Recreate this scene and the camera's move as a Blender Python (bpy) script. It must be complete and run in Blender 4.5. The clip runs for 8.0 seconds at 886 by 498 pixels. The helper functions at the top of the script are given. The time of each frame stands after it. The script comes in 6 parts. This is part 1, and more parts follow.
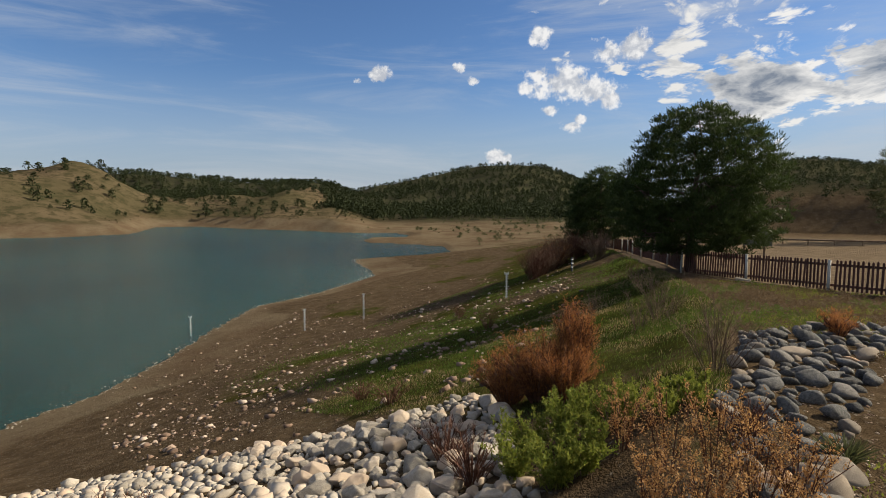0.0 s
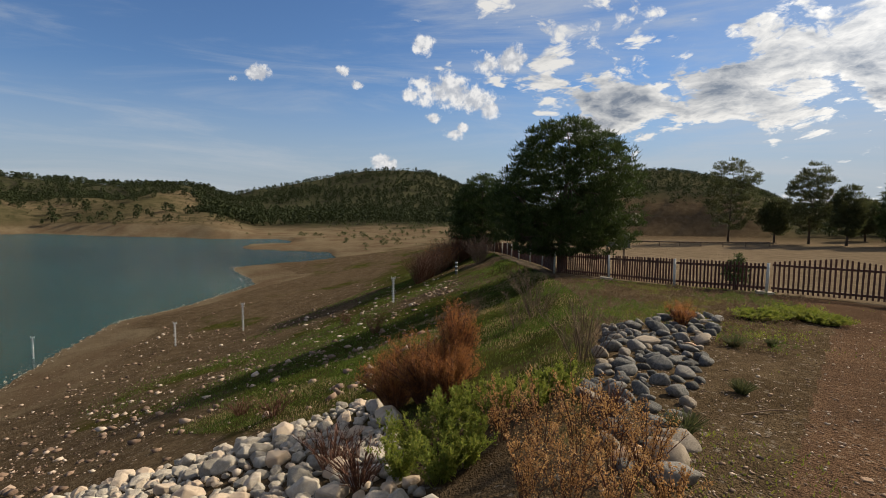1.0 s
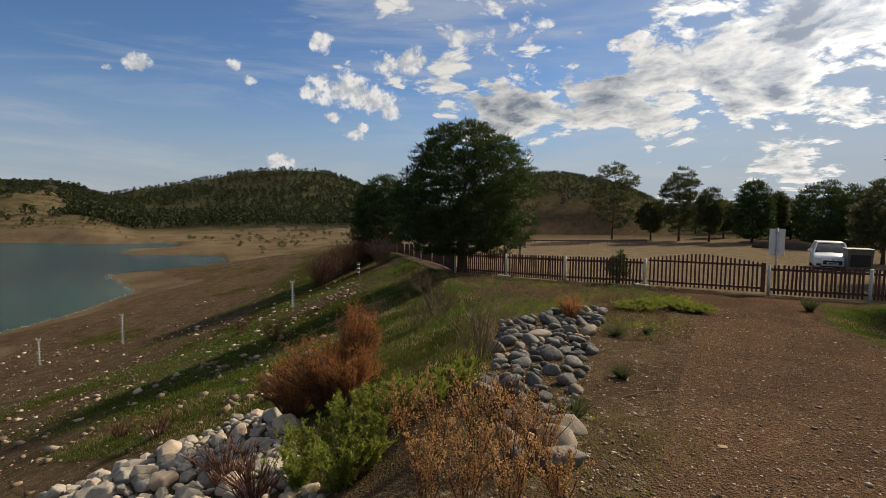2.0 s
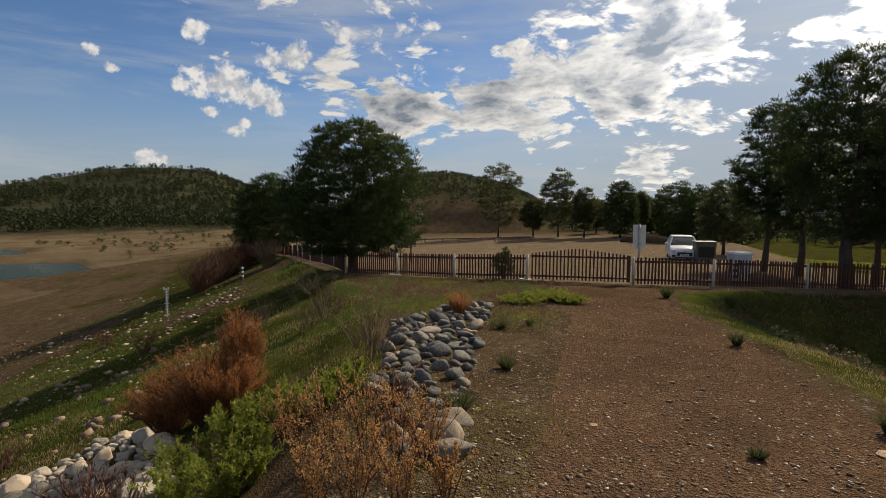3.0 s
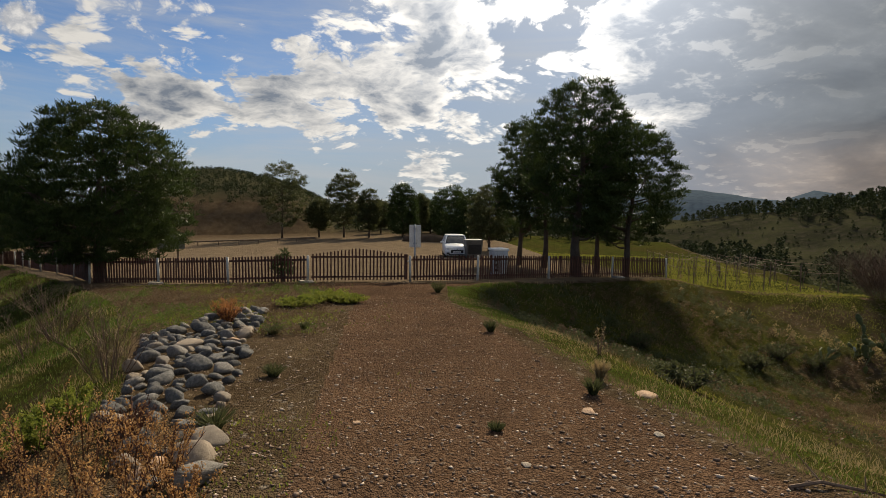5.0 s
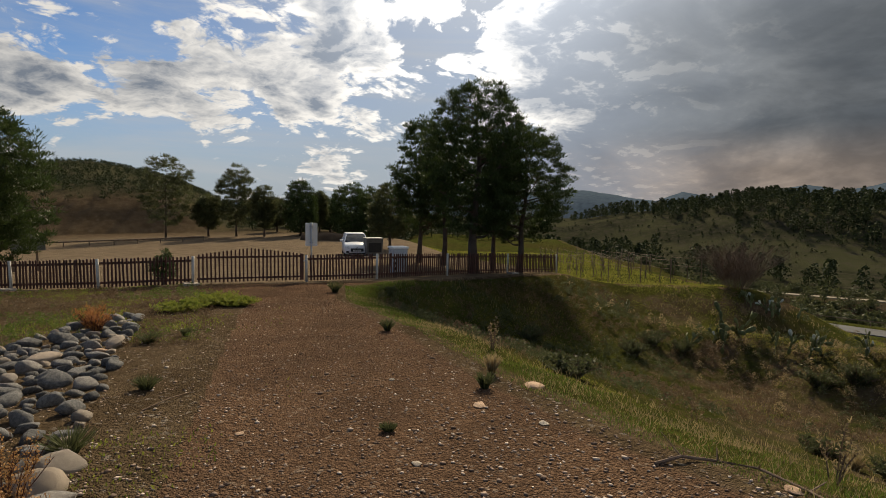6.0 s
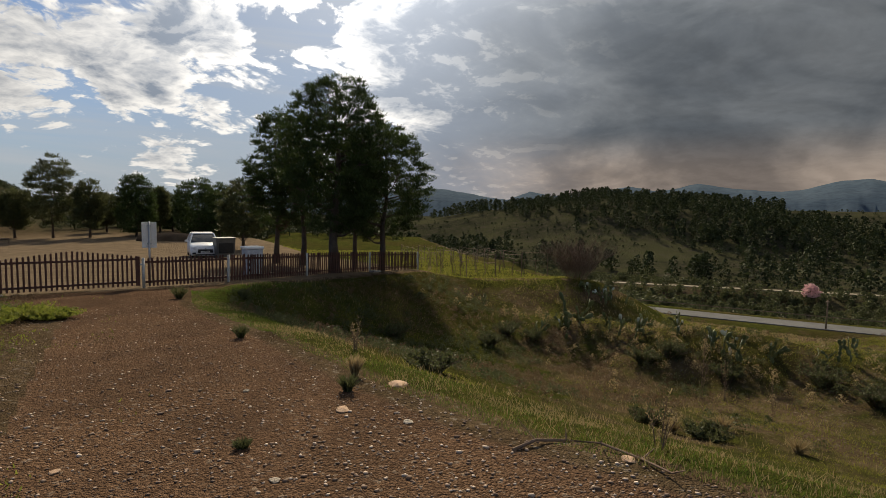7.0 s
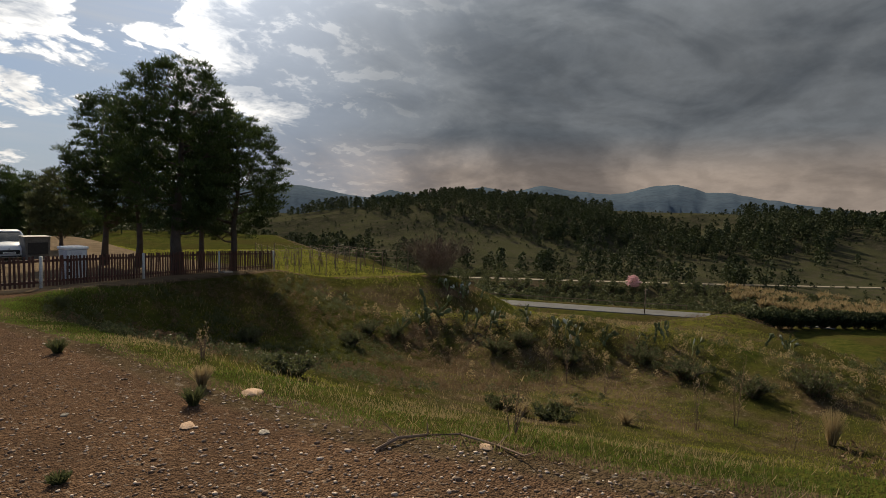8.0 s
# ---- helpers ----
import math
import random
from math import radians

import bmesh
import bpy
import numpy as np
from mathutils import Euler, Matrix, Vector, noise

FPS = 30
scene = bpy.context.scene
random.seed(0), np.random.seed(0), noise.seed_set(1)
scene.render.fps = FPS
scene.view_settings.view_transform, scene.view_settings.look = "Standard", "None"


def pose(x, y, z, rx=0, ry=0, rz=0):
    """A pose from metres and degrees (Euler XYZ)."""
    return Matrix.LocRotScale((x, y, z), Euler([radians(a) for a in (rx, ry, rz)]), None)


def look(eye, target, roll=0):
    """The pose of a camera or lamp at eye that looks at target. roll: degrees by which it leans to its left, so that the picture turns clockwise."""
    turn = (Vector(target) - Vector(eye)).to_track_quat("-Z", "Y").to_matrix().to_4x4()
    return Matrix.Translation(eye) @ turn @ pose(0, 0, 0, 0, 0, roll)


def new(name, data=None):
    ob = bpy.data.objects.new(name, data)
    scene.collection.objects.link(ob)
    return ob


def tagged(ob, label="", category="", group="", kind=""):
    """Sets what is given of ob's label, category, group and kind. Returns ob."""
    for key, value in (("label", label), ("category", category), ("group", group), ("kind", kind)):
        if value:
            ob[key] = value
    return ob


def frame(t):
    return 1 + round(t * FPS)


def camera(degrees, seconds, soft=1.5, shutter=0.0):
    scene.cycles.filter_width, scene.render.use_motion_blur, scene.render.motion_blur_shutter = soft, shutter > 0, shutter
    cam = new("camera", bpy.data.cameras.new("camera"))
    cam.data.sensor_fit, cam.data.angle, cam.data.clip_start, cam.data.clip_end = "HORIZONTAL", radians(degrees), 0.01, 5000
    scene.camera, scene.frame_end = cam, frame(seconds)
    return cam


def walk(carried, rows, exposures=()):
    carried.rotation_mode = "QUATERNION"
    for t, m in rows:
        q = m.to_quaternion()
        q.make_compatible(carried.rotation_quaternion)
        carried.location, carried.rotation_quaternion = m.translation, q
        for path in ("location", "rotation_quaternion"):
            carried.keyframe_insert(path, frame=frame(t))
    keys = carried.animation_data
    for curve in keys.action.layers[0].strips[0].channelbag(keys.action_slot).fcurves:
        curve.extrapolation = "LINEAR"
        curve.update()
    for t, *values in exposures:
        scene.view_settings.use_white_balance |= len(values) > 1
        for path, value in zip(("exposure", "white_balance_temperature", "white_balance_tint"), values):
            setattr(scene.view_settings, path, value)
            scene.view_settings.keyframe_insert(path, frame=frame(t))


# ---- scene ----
# ---------------------------------------------------------------- camera and its walk
cam = camera(80.8, 8.0, soft=0.8)
EYE = Vector((0, 0, 1.7))
PATH = [
    (0.0, pose(-0.34, -0.05, 1.7, 84.44, -0.19, 53.36)), (0.5, pose(-0.30, -0.06, 1.7, 84.80, -0.36, 46.87)),
    (1.0, pose(-0.27, -0.07, 1.7, 85.06, -0.49, 40.92)), (2.3, pose(-0.21, -0.06, 1.7, 85.27, -0.33, 26.85)),
    (2.5, pose(-0.20, -0.06, 1.7, 85.28, -0.27, 24.49)), (3.0, pose(-0.17, -0.05, 1.7, 85.25, -0.14, 18.31)),
    (3.5, pose(-0.12, -0.04, 1.7, 85.20, -0.29, 11.85)), (4.0, pose(-0.07, -0.03, 1.7, 85.27, -0.42, 5.87)),
    (4.5, pose(0, 0, 1.7, 85.41, -0.57, 0.02)), (4.7, pose(0.03, 0.01, 1.7, 85.44, -0.63, -1.95)),
    (5.8, pose(0.16, 0.05, 1.7, 85.44, -0.97, -12.85)), (6.0, pose(0.18, 0.06, 1.7, 85.43, -1.01, -15.46)),
    (6.5, pose(0.21, 0.10, 1.7, 85.49, -1.06, -22.67)), (7.0, pose(0.22, 0.14, 1.7, 85.50, -1.19, -30.61)),
    (7.5, pose(0.24, 0.16, 1.7, 85.57, -1.57, -38.20)), (8.0, pose(0.25, 0.18, 1.7, 85.66, -1.88, -45.84))]
walk(cam, PATH, exposures=[(0.0, 0.40, 6450, 10), (2.5, 0.20, 6700, 10), (4.5, 0.18, 6800, 10), (6.5, 0.15, 6750, 10), (8.0, 0.20, 6650, 10)])

# ---------------------------------------------------------------- sun and sky
SUN_YAW, SUN_UP = -23.0, 34.0      # degrees: to the right of the track's axis, above the horizon


def heading(yaw, up):
    """Unit vector for a bearing (degrees to the left of +y) and an elevation."""
    a, e = radians(yaw), radians(up)
    return Vector((-math.sin(a) * math.cos(e), math.cos(a) * math.cos(e), math.sin(e)))


sun = new("sun", bpy.data.lights.new("sun", "SUN"))
sun.data.energy, sun.data.angle, sun.data.color = 6.0, radians(4.0), (1.0, 0.86, 0.64)
sun.matrix_world = look((0, 0, 60), Vector((0, 0, 60)) - heading(SUN_YAW, SUN_UP))


class Nodes:
    """A short way to write node trees."""

    def __init__(self, tree):
        self.tree = tree
        tree.nodes.clear()

    def add(self, kind, inputs=(), operation=None, use_clamp=None, data_type=None, clamp=None, attribute_name=None):
        n = self.tree.nodes.new(kind)
        if operation is not None:
            n.operation = operation
        if use_clamp is not None:
            n.use_clamp = use_clamp
        if data_type is not None:
            n.data_type = data_type
        if clamp is not None:
            n.clamp = clamp
        if attribute_name is not None:
            n.attribute_name = attribute_name
        for key, value in dict(inputs).items():
            if isinstance(value, bpy.types.NodeSocket):
                self.tree.links.new(value, n.inputs[key])
            elif value is not None:
                n.inputs[key].default_value = value
        return n

    def math(self, op, a, b=None, c=None, clamp=False):
        ins = {0: a}
        if b is not None:
            ins[1] = b
        if c is not None:
            ins[2] = c
        return self.add("ShaderNodeMath", ins, operation=op, use_clamp=clamp).outputs[0]

    def vmath(self, op, a, b=None):
        n = self.add("ShaderNodeVectorMath", {0: a} if b is None else {0: a, 1: b}, operation=op)
        return n.outputs["Value"] if op in ("DOT_PRODUCT", "LENGTH", "DISTANCE") else n.outputs[0]

    def mix(self, fac, a, b):
        n = self.add("ShaderNodeMix", data_type="RGBA")
        for key, value in ((0, fac), (6, a), (7, b)):
            if isinstance(value, bpy.types.NodeSocket):
                self.tree.links.new(value, n.inputs[key])
            else:
                n.inputs[key].default_value = (*value, 1) if key and len(value) == 3 else value
        return n.outputs[2]

    def span(self, v, lo, hi, a=0.0, b=1.0, smooth=True):
        n = self.add("ShaderNodeMapRange", {0: v, 1: lo, 2: hi, 3: a, 4: b}, clamp=True)
        n.interpolation_type = "SMOOTHSTEP" if smooth else "LINEAR"
        return n.outputs[0]

    def noise(self, vec, scale, detail=4.0, rough=0.55, dist=0.0):
        return self.add("ShaderNodeTexNoise", {"Vector": vec, "Scale": scale, "Detail": detail, "Roughness": rough, "Distortion": dist}).outputs[0]


world = bpy.data.worlds.new("world")
scene.world = world
world.use_nodes = True
w = Nodes(world.node_tree)
gen = w.add("ShaderNodeTexCoord").outputs["Generated"]
sky_node = w.add("ShaderNodeTexSky")
sky_node.sky_type, sky_node.sun_disc = "NISHITA", False
sky_node.sun_elevation, sky_node.sun_rotation = radians(SUN_UP), radians(-SUN_YAW)
sky_node.air_density, sky_node.dust_density, sky_node.ozone_density = 1.0, 0.2, 4.0
sky = sky_node.outputs[0]
axes = w.add("ShaderNodeSeparateXYZ", {0: gen}).outputs
up = w.math("MAXIMUM", axes[2], 0.0)
toward_sun = heading(SUN_YAW, SUN_UP)
# clouds lie in one high layer: lines of sight meet it ever farther out towards the horizon
drop = w.math("ADD", up, 0.30)
layer = w.add("ShaderNodeCombineXYZ", {0: w.math("DIVIDE", axes[0], drop), 1: w.math("DIVIDE", axes[1], drop), 2: 0.0}).outputs[0]


def cloud_noise(shift):
    """Broad masses with torn edges and rounded billows on them."""
    p = w.vmath("ADD", layer, shift)
    wander = w.add("ShaderNodeTexNoise", {"Vector": p, "Scale": 2.6, "Detail": 4.0}).outputs[1]
    p = w.vmath("ADD", p, w.vmath("MULTIPLY", w.vmath("SUBTRACT", wander, (0.5, 0.5, 0.5)), (0.26, 0.26, 0.26)))
    broad = w.noise(p, 1.75, 10.0, 0.60)
    cell = w.add("ShaderNodeTexVoronoi", {"Vector": p, "Scale": 8.0, "Detail": 4.0, "Roughness": 0.6})
    cell.feature = "SMOOTH_F1"
    cell.inputs["Smoothness"].default_value = 0.5
    billow = w.math("SUBTRACT", 0.80, w.math("MULTIPLY", cell.outputs["Distance"], 0.62))
    return w.math("ADD", w.math("MULTIPLY", broad, 0.80), w.math("MULTIPLY", billow, 0.20))


# how overcast the sky is: clear over the lake, broken towards the sun, closed over the valley
side = w.vmath("DOT_PRODUCT", gen, tuple(heading(-75, 6)))
lump = cloud_noise((3.1, 1.2, 0.0))
lump2 = cloud_noise((3.1 + toward_sun.x * 0.07, 1.2 + toward_sun.y * 0.07, 0.0))
brim = w.math("ADD", w.span(side, -0.52, -0.22, 0.66, 0.40, smooth=False), w.span(side, 0.50, 0.85, 0.0, -0.30))
brim = w.math("ADD", brim, w.math("MULTIPLY", w.span(up, 0.15, 0.08, 0.0, 0.06), w.span(side, 0.62, 0.40)))
dens = w.math("DIVIDE", w.math("SUBTRACT", lump, brim), 0.20)
mask = w.span(dens, 0.0, 0.26)
relief = w.span(w.math("SUBTRACT", lump, lump2), -0.07, 0.07, smooth=False)
# single fair-weather clouds over the lake: rounded heaps with flat feet


def crumbs(shift):
    at = w.vmath("ADD", gen, shift)
    return w.math("ADD", w.math("MULTIPLY", w.math("SUBTRACT", w.noise(at, 24.0, 9.0, 0.62), 0.5), 2.6), w.math("MULTIPLY", w.math("SUBTRACT", w.noise(at, 75.0, 4.0, 0.6), 0.5), 0.7))


crumb = crumbs((0.0, 0.0, 0.0))
crumb2 = crumbs((toward_sun.x * 0.010, toward_sun.y * 0.010, 0.012))
fair = None
for yaw, high, size in ((41.8, 11.9, 0.050), (39.6, 11.6, 0.058), (37.6, 10.9, 0.052), (36.0, 10.0, 0.030), (43.4, 12.8, 0.034), (44.6, 11.6, 0.022), (40.0, 7.6, 0.026), (38.9, 8.2, 0.020), (42.0, 9.2, 0.018), (43.0, 16.6, 0.030),
                        (60.2, 12.7, 0.026), (62.5, 12.2, 0.014), (47.8, 4.5, 0.026), (46.8, 4.2, 0.018), (51.5, 13.6, 0.016), (50.2, 12.3, 0.016), (36.4, 14.6, 0.040), (33.8, 14.9, 0.045)):
    off = w.vmath("MULTIPLY", w.vmath("SUBTRACT", gen, tuple(heading(yaw, high))), (1.0, 1.0, 1.55))
    near = w.math("SUBTRACT", 1.0, w.math("DIVIDE", w.vmath("LENGTH", off), size))
    fair = near if fair is None else w.math("MAXIMUM", fair, near)
puff = w.math("ADD", fair, crumb)
heap = w.span(puff, 0.16, 0.62, 0.0, 0.95)
wisp = w.noise(w.vmath("MULTIPLY", gen, (1.2, 1.2, 9.0)), 1.6, 8.0, 0.62, 0.6)
veil = w.span(wisp, 0.42, 0.78, 0.0, 0.62)
sunward = w.math("MAXIMUM", w.vmath("DOT_PRODUCT", gen, tuple(toward_sun)), 0.0)
glow = w.math("POWER", sunward, 8.0)
core = w.math("POWER", sunward, 26.0)
thick = w.span(dens, 0.10, 1.05)
closed = w.span(w.math("ADD", side, w.math("MULTIPLY", w.math("SUBTRACT", lump, 0.5), 0.2)), 0.60, 0.91)
low = w.span(up, 0.06, 0.15)


def grey_vec(v):
    return w.add("ShaderNodeCombineXYZ", {0: v, 1: v, 2: v}).outputs[0]


# seen against the light, thin cloud shines and thick cloud is grey
soft_rolls = w.noise(w.vmath("MULTIPLY", gen, (1.0, 1.0, 2.2)), 3.6, 7.0, 0.50, 0.9)
shade = w.math("ADD", w.math("MULTIPLY", thick, -1.05), w.math("ADD", 0.40, w.math("MULTIPLY", relief, 0.85)), clamp=True)
open_cloud = w.mix(shade, (0.27, 0.32, 0.40), (1.06, 1.04, 1.0))
slab = w.mix(low, w.mix(w.span(soft_rolls, 0.34, 0.66), (0.24, 0.205, 0.185), (0.52, 0.43, 0.36)), w.mix(w.span(soft_rolls, 0.30, 0.72), (0.105, 0.122, 0.142), (0.225, 0.245, 0.265)))
slab = w.vmath("MULTIPLY", slab, grey_vec(w.span(relief, 0.0, 1.0, 0.92, 1.08, smooth=False)))
cloud = w.mix(closed, open_cloud, slab)
thin_top = w.math("MULTIPLY", closed, w.span(up, 0.24, 0.48, 0.0, 0.8))
lit = w.vmath("MULTIPLY", cloud, grey_vec(w.math("ADD", w.math("ADD", 0.92, thin_top), w.math("MULTIPLY", glow, 1.35))))
lit = w.vmath("ADD", lit, w.vmath("MULTIPLY", grey_vec(w.math("MULTIPLY", core, w.span(w.math("MULTIPLY", thick, w.span(relief, 0.0, 1.0, 1.3, 0.5, smooth=False)), 0.0, 1.0, 1.1, 0.18))), (0.95, 0.92, 0.86)))
clear = w.vmath("MULTIPLY", sky, (0.088, 0.104, 0.124))
haze = w.mix(w.span(up, 0.0, 0.24, 0.8, 0.0), clear, (0.46, 0.53, 0.63))
haze = w.mix(w.span(side, -0.15, 0.5, 0.0, 0.75), haze, (0.52, 0.59, 0.68))
haze = w.mix(veil, haze, (0.66, 0.70, 0.75))
heap_tone = w.mix(w.span(w.math("SUBTRACT", crumb, crumb2), -0.35, 0.35), (0.62, 0.65, 0.71), (1.12, 1.10, 1.07))
haze = w.mix(heap, haze, heap_tone)
final = w.vmath("ADD", w.mix(mask, haze, lit), w.vmath("MULTIPLY", grey_vec(core), (0.5, 0.5, 0.5)))
back = w.add("ShaderNodeBackground", {"Color": final, "Strength": 0.62})
w.tree.links.new(back.outputs[0], w.add("ShaderNodeOutputWorld").inputs[0])

# ---------------------------------------------------------------- materials


def material(name, build, rough=0.9, metallic=0.0, bump=0.0, spec=0.3, **extra):
    """build(n, pos) returns the base colour socket and, or None, a height socket."""
    m = bpy.data.materials.new(name)
    m.use_nodes = True
    n = Nodes(m.node_tree)
    pos = n.add("ShaderNodeTexCoord").outputs["Object"]
    col, high = build(n, pos)
    b = n.add("ShaderNodeBsdfPrincipled", {"Roughness": rough, "Metallic": metallic, "Specular IOR Level": spec, **extra})
    if isinstance(col, bpy.types.NodeSocket):
        n.tree.links.new(col, b.inputs["Base Color"])
    else:
        b.inputs["Base Color"].default_value = (*col, 1)
    if high is not None and bump:
        bm = n.add("ShaderNodeBump", {"Strength": 1.0, "Distance": bump, "Height": high})
        n.tree.links.new(bm.outputs[0], b.inputs["Normal"])
    n.tree.links.new(b.outputs[0], n.add("ShaderNodeOutputMaterial").inputs[0])
    return m


def two_tone(a, b, scale, fine=None, rnd=0.0, isle=False, c=None):
    """Colour that wanders between a and b, with a second finer grain, and a shade of its own for each piece."""
    def build(n, pos):
        big = n.noise(pos, scale, 4.0, 0.6)
        col = n.mix(n.span(big, 0.3, 0.7), a, b)
        small = n.noise(pos, fine or scale * 9, 3.0, 0.6)
        col = n.mix(n.span(small, 0.35, 0.75, 0.0, 0.45), col, tuple(0.45 * v for v in a))
        if rnd:
            src = n.add("ShaderNodeNewGeometry").outputs["Random Per Island"] if isle else n.add("ShaderNodeObjectInfo").outputs["Random"]
            if c:
                col = n.mix(n.span(src, 0.55, 1.0, 0.0, 1.0), col, c)
            k = n.span(src, 0.0, 1.0, 1.0 - rnd, 1.0 + rnd, smooth=False)
            col = n.add("ShaderNodeVectorMath", {0: col, 1: n.add("ShaderNodeCombineXYZ", {0: k, 1: k, 2: k}).outputs[0]}, operation="MULTIPLY").outputs[0]
        return col, small
    return build


def leaf_material(name, a, b, rough=0.55, through_light=0.35):
    """Leaves: a diffuse and a translucent side, each blade its own shade."""
    m = bpy.data.materials.new(name)
    m.use_nodes = True
    n = Nodes(m.node_tree)
    rnd = n.add("ShaderNodeNewGeometry").outputs["Random Per Island"]
    pos = n.add("ShaderNodeTexCoord").outputs["Object"]
    col = n.mix(rnd, a, b)
    col = n.mix(n.span(n.noise(pos, 1.3, 2.0), 0.35, 0.7, 0.0, 0.6), col, tuple(0.6 * v for v in b))
    d = n.add("ShaderNodeBsdfPrincipled", {"Base Color": col, "Roughness": rough, "Specular IOR Level": 0.12})
    t = n.add("ShaderNodeBsdfTranslucent", {"Color": col})
    mx = n.add("ShaderNodeMixShader", {0: through_light, 1: d.outputs[0], 2: t.outputs[0]})
    n.tree.links.new(mx.outputs[0], n.add("ShaderNodeOutputMaterial").inputs[0])
    return m


def ground_build(n, pos):
    at = {k: n.add("ShaderNodeAttribute", attribute_name=k).outputs["Fac"] for k in ("track", "green", "shore", "lot", "far", "forest")}
    big = n.noise(pos, 0.12, 5.0, 0.6)
    mid = n.noise(pos, 1.1, 5.0, 0.65)
    fine = n.noise(pos, 9.0, 4.0, 0.7)
    grit = n.add("ShaderNodeTexVoronoi", {"Vector": pos, "Scale": 75.0})
    chips = n.add("ShaderNodeTexVoronoi", {"Vector": pos, "Scale": 32.0})
    rocks = n.add("ShaderNodeTexVoronoi", {"Vector": n.vmath("ADD", pos, n.vmath("MULTIPLY", n.add("ShaderNodeTexNoise", {"Vector": pos, "Scale": 20.0}).outputs[1], (0.09, 0.09, 0.09))), "Scale": 13.0})
    pick = lambda v, k: n.add("ShaderNodeSeparateColor", {0: v.outputs["Color"]}).outputs[k]
    soil = n.mix(n.span(mid, 0.3, 0.7), (0.088, 0.062, 0.037), (0.150, 0.108, 0.066))
    soil = n.mix(n.span(fine, 0.35, 0.7, 0.0, 0.55), soil, (0.040, 0.029, 0.018))
    fleck = n.math("MULTIPLY", n.span(n.math("ADD", pick(rocks, 0), n.math("MULTIPLY", mid, 0.4)), 0.82, 0.96), n.span(n.math("ADD", rocks.outputs["Distance"], n.math("MULTIPLY", pick(rocks, 1), 0.3)), 0.55, 0.35))
    soil = n.mix(n.math("MULTIPLY", fleck, 0.6), soil, (0.27, 0.235, 0.195))
    # gravel of the track
    gravel = n.mix(pick(grit, 0), (0.078, 0.046, 0.028), (0.215, 0.135, 0.086))
    gravel = n.mix(n.span(pick(chips, 1), 0.93, 0.97, 0.0, 0.7), gravel, (0.29, 0.225, 0.17))
    gravel = n.mix(n.span(n.math("ADD", n.math("MULTIPLY", mid, 0.6), n.math("MULTIPLY", big, 0.5)), 0.42, 0.70, 0.0, 0.65), gravel, (0.070, 0.046, 0.032))
    # green growth, browner where it is thin
    grass = n.mix(n.span(mid, 0.3, 0.7), (0.036, 0.050, 0.010), (0.088, 0.090, 0.020))
    grass = n.mix(n.span(big, 0.42, 0.66, 0.0, 0.75), grass, (0.066, 0.050, 0.019))
    grass = n.mix(n.span(fine, 0.4, 0.72, 0.0, 0.75), grass, (0.038, 0.034, 0.016))
    # bare shore: tan silt and red-brown earth
    shore = n.mix(n.span(big, 0.35, 0.65), (0.185, 0.148, 0.096), (0.128, 0.090, 0.056))
    shore = n.mix(n.span(fine, 0.45, 0.75, 0.0, 0.6), shore, (0.055, 0.036, 0.023))
    shore = n.mix(n.span(mid, 0.45, 0.75, 0.0, 0.55), shore, (0.085, 0.055, 0.034))
    shore = n.mix(n.math("MULTIPLY", fleck, 0.6), shore, (0.27, 0.22, 0.17))
    lot = n.mix(n.span(mid, 0.3, 0.7), (0.23, 0.175, 0.12), (0.17, 0.13, 0.088))
    # far hills: dry grass and scrub
    far = n.mix(n.span(n.noise(pos, 0.02, 5.0, 0.6), 0.35, 0.65), (0.140, 0.106, 0.066), (0.080, 0.070, 0.038))
    far = n.mix(n.span(n.noise(pos, 0.25, 4.0, 0.7), 0.44, 0.62, 0.0, 0.85), far, (0.050, 0.048, 0.025))
    wood = n.mix(n.span(n.noise(pos, 0.05, 5.0, 0.65), 0.35, 0.65), (0.026, 0.028, 0.018), (0.056, 0.058, 0.030))
    wood = n.mix(n.span(n.noise(pos, 0.35, 4.0, 0.7), 0.45, 0.68, 0.0, 0.8), wood, (0.064, 0.057, 0.042))
    ragged = lambda v, amt=0.55: n.span(n.math("ADD", v, n.math("MULTIPLY", n.math("SUBTRACT", n.noise(pos, 0.9, 6.0, 0.7), 0.5), amt * 2)), 0.35, 0.65)
    col = n.mix(ragged(at["shore"], 0.3), soil, shore)
    col = n.mix(ragged(at["green"]), col, grass)
    col = n.mix(ragged(at["track"], 0.25), col, gravel)
    col = n.mix(at["lot"], col, lot)
    col = n.mix(at["far"], col, n.mix(at["forest"], far, wood))
    col = n.vmath("MULTIPLY", col, (0.74, 0.74, 0.74))
    high = n.math("ADD", n.math("MULTIPLY", grit.outputs["Distance"], -0.35), n.math("ADD", n.math("MULTIPLY", fine, 0.9), n.math("MULTIPLY", chips.outputs["Distance"], -0.45)))
    return col, high


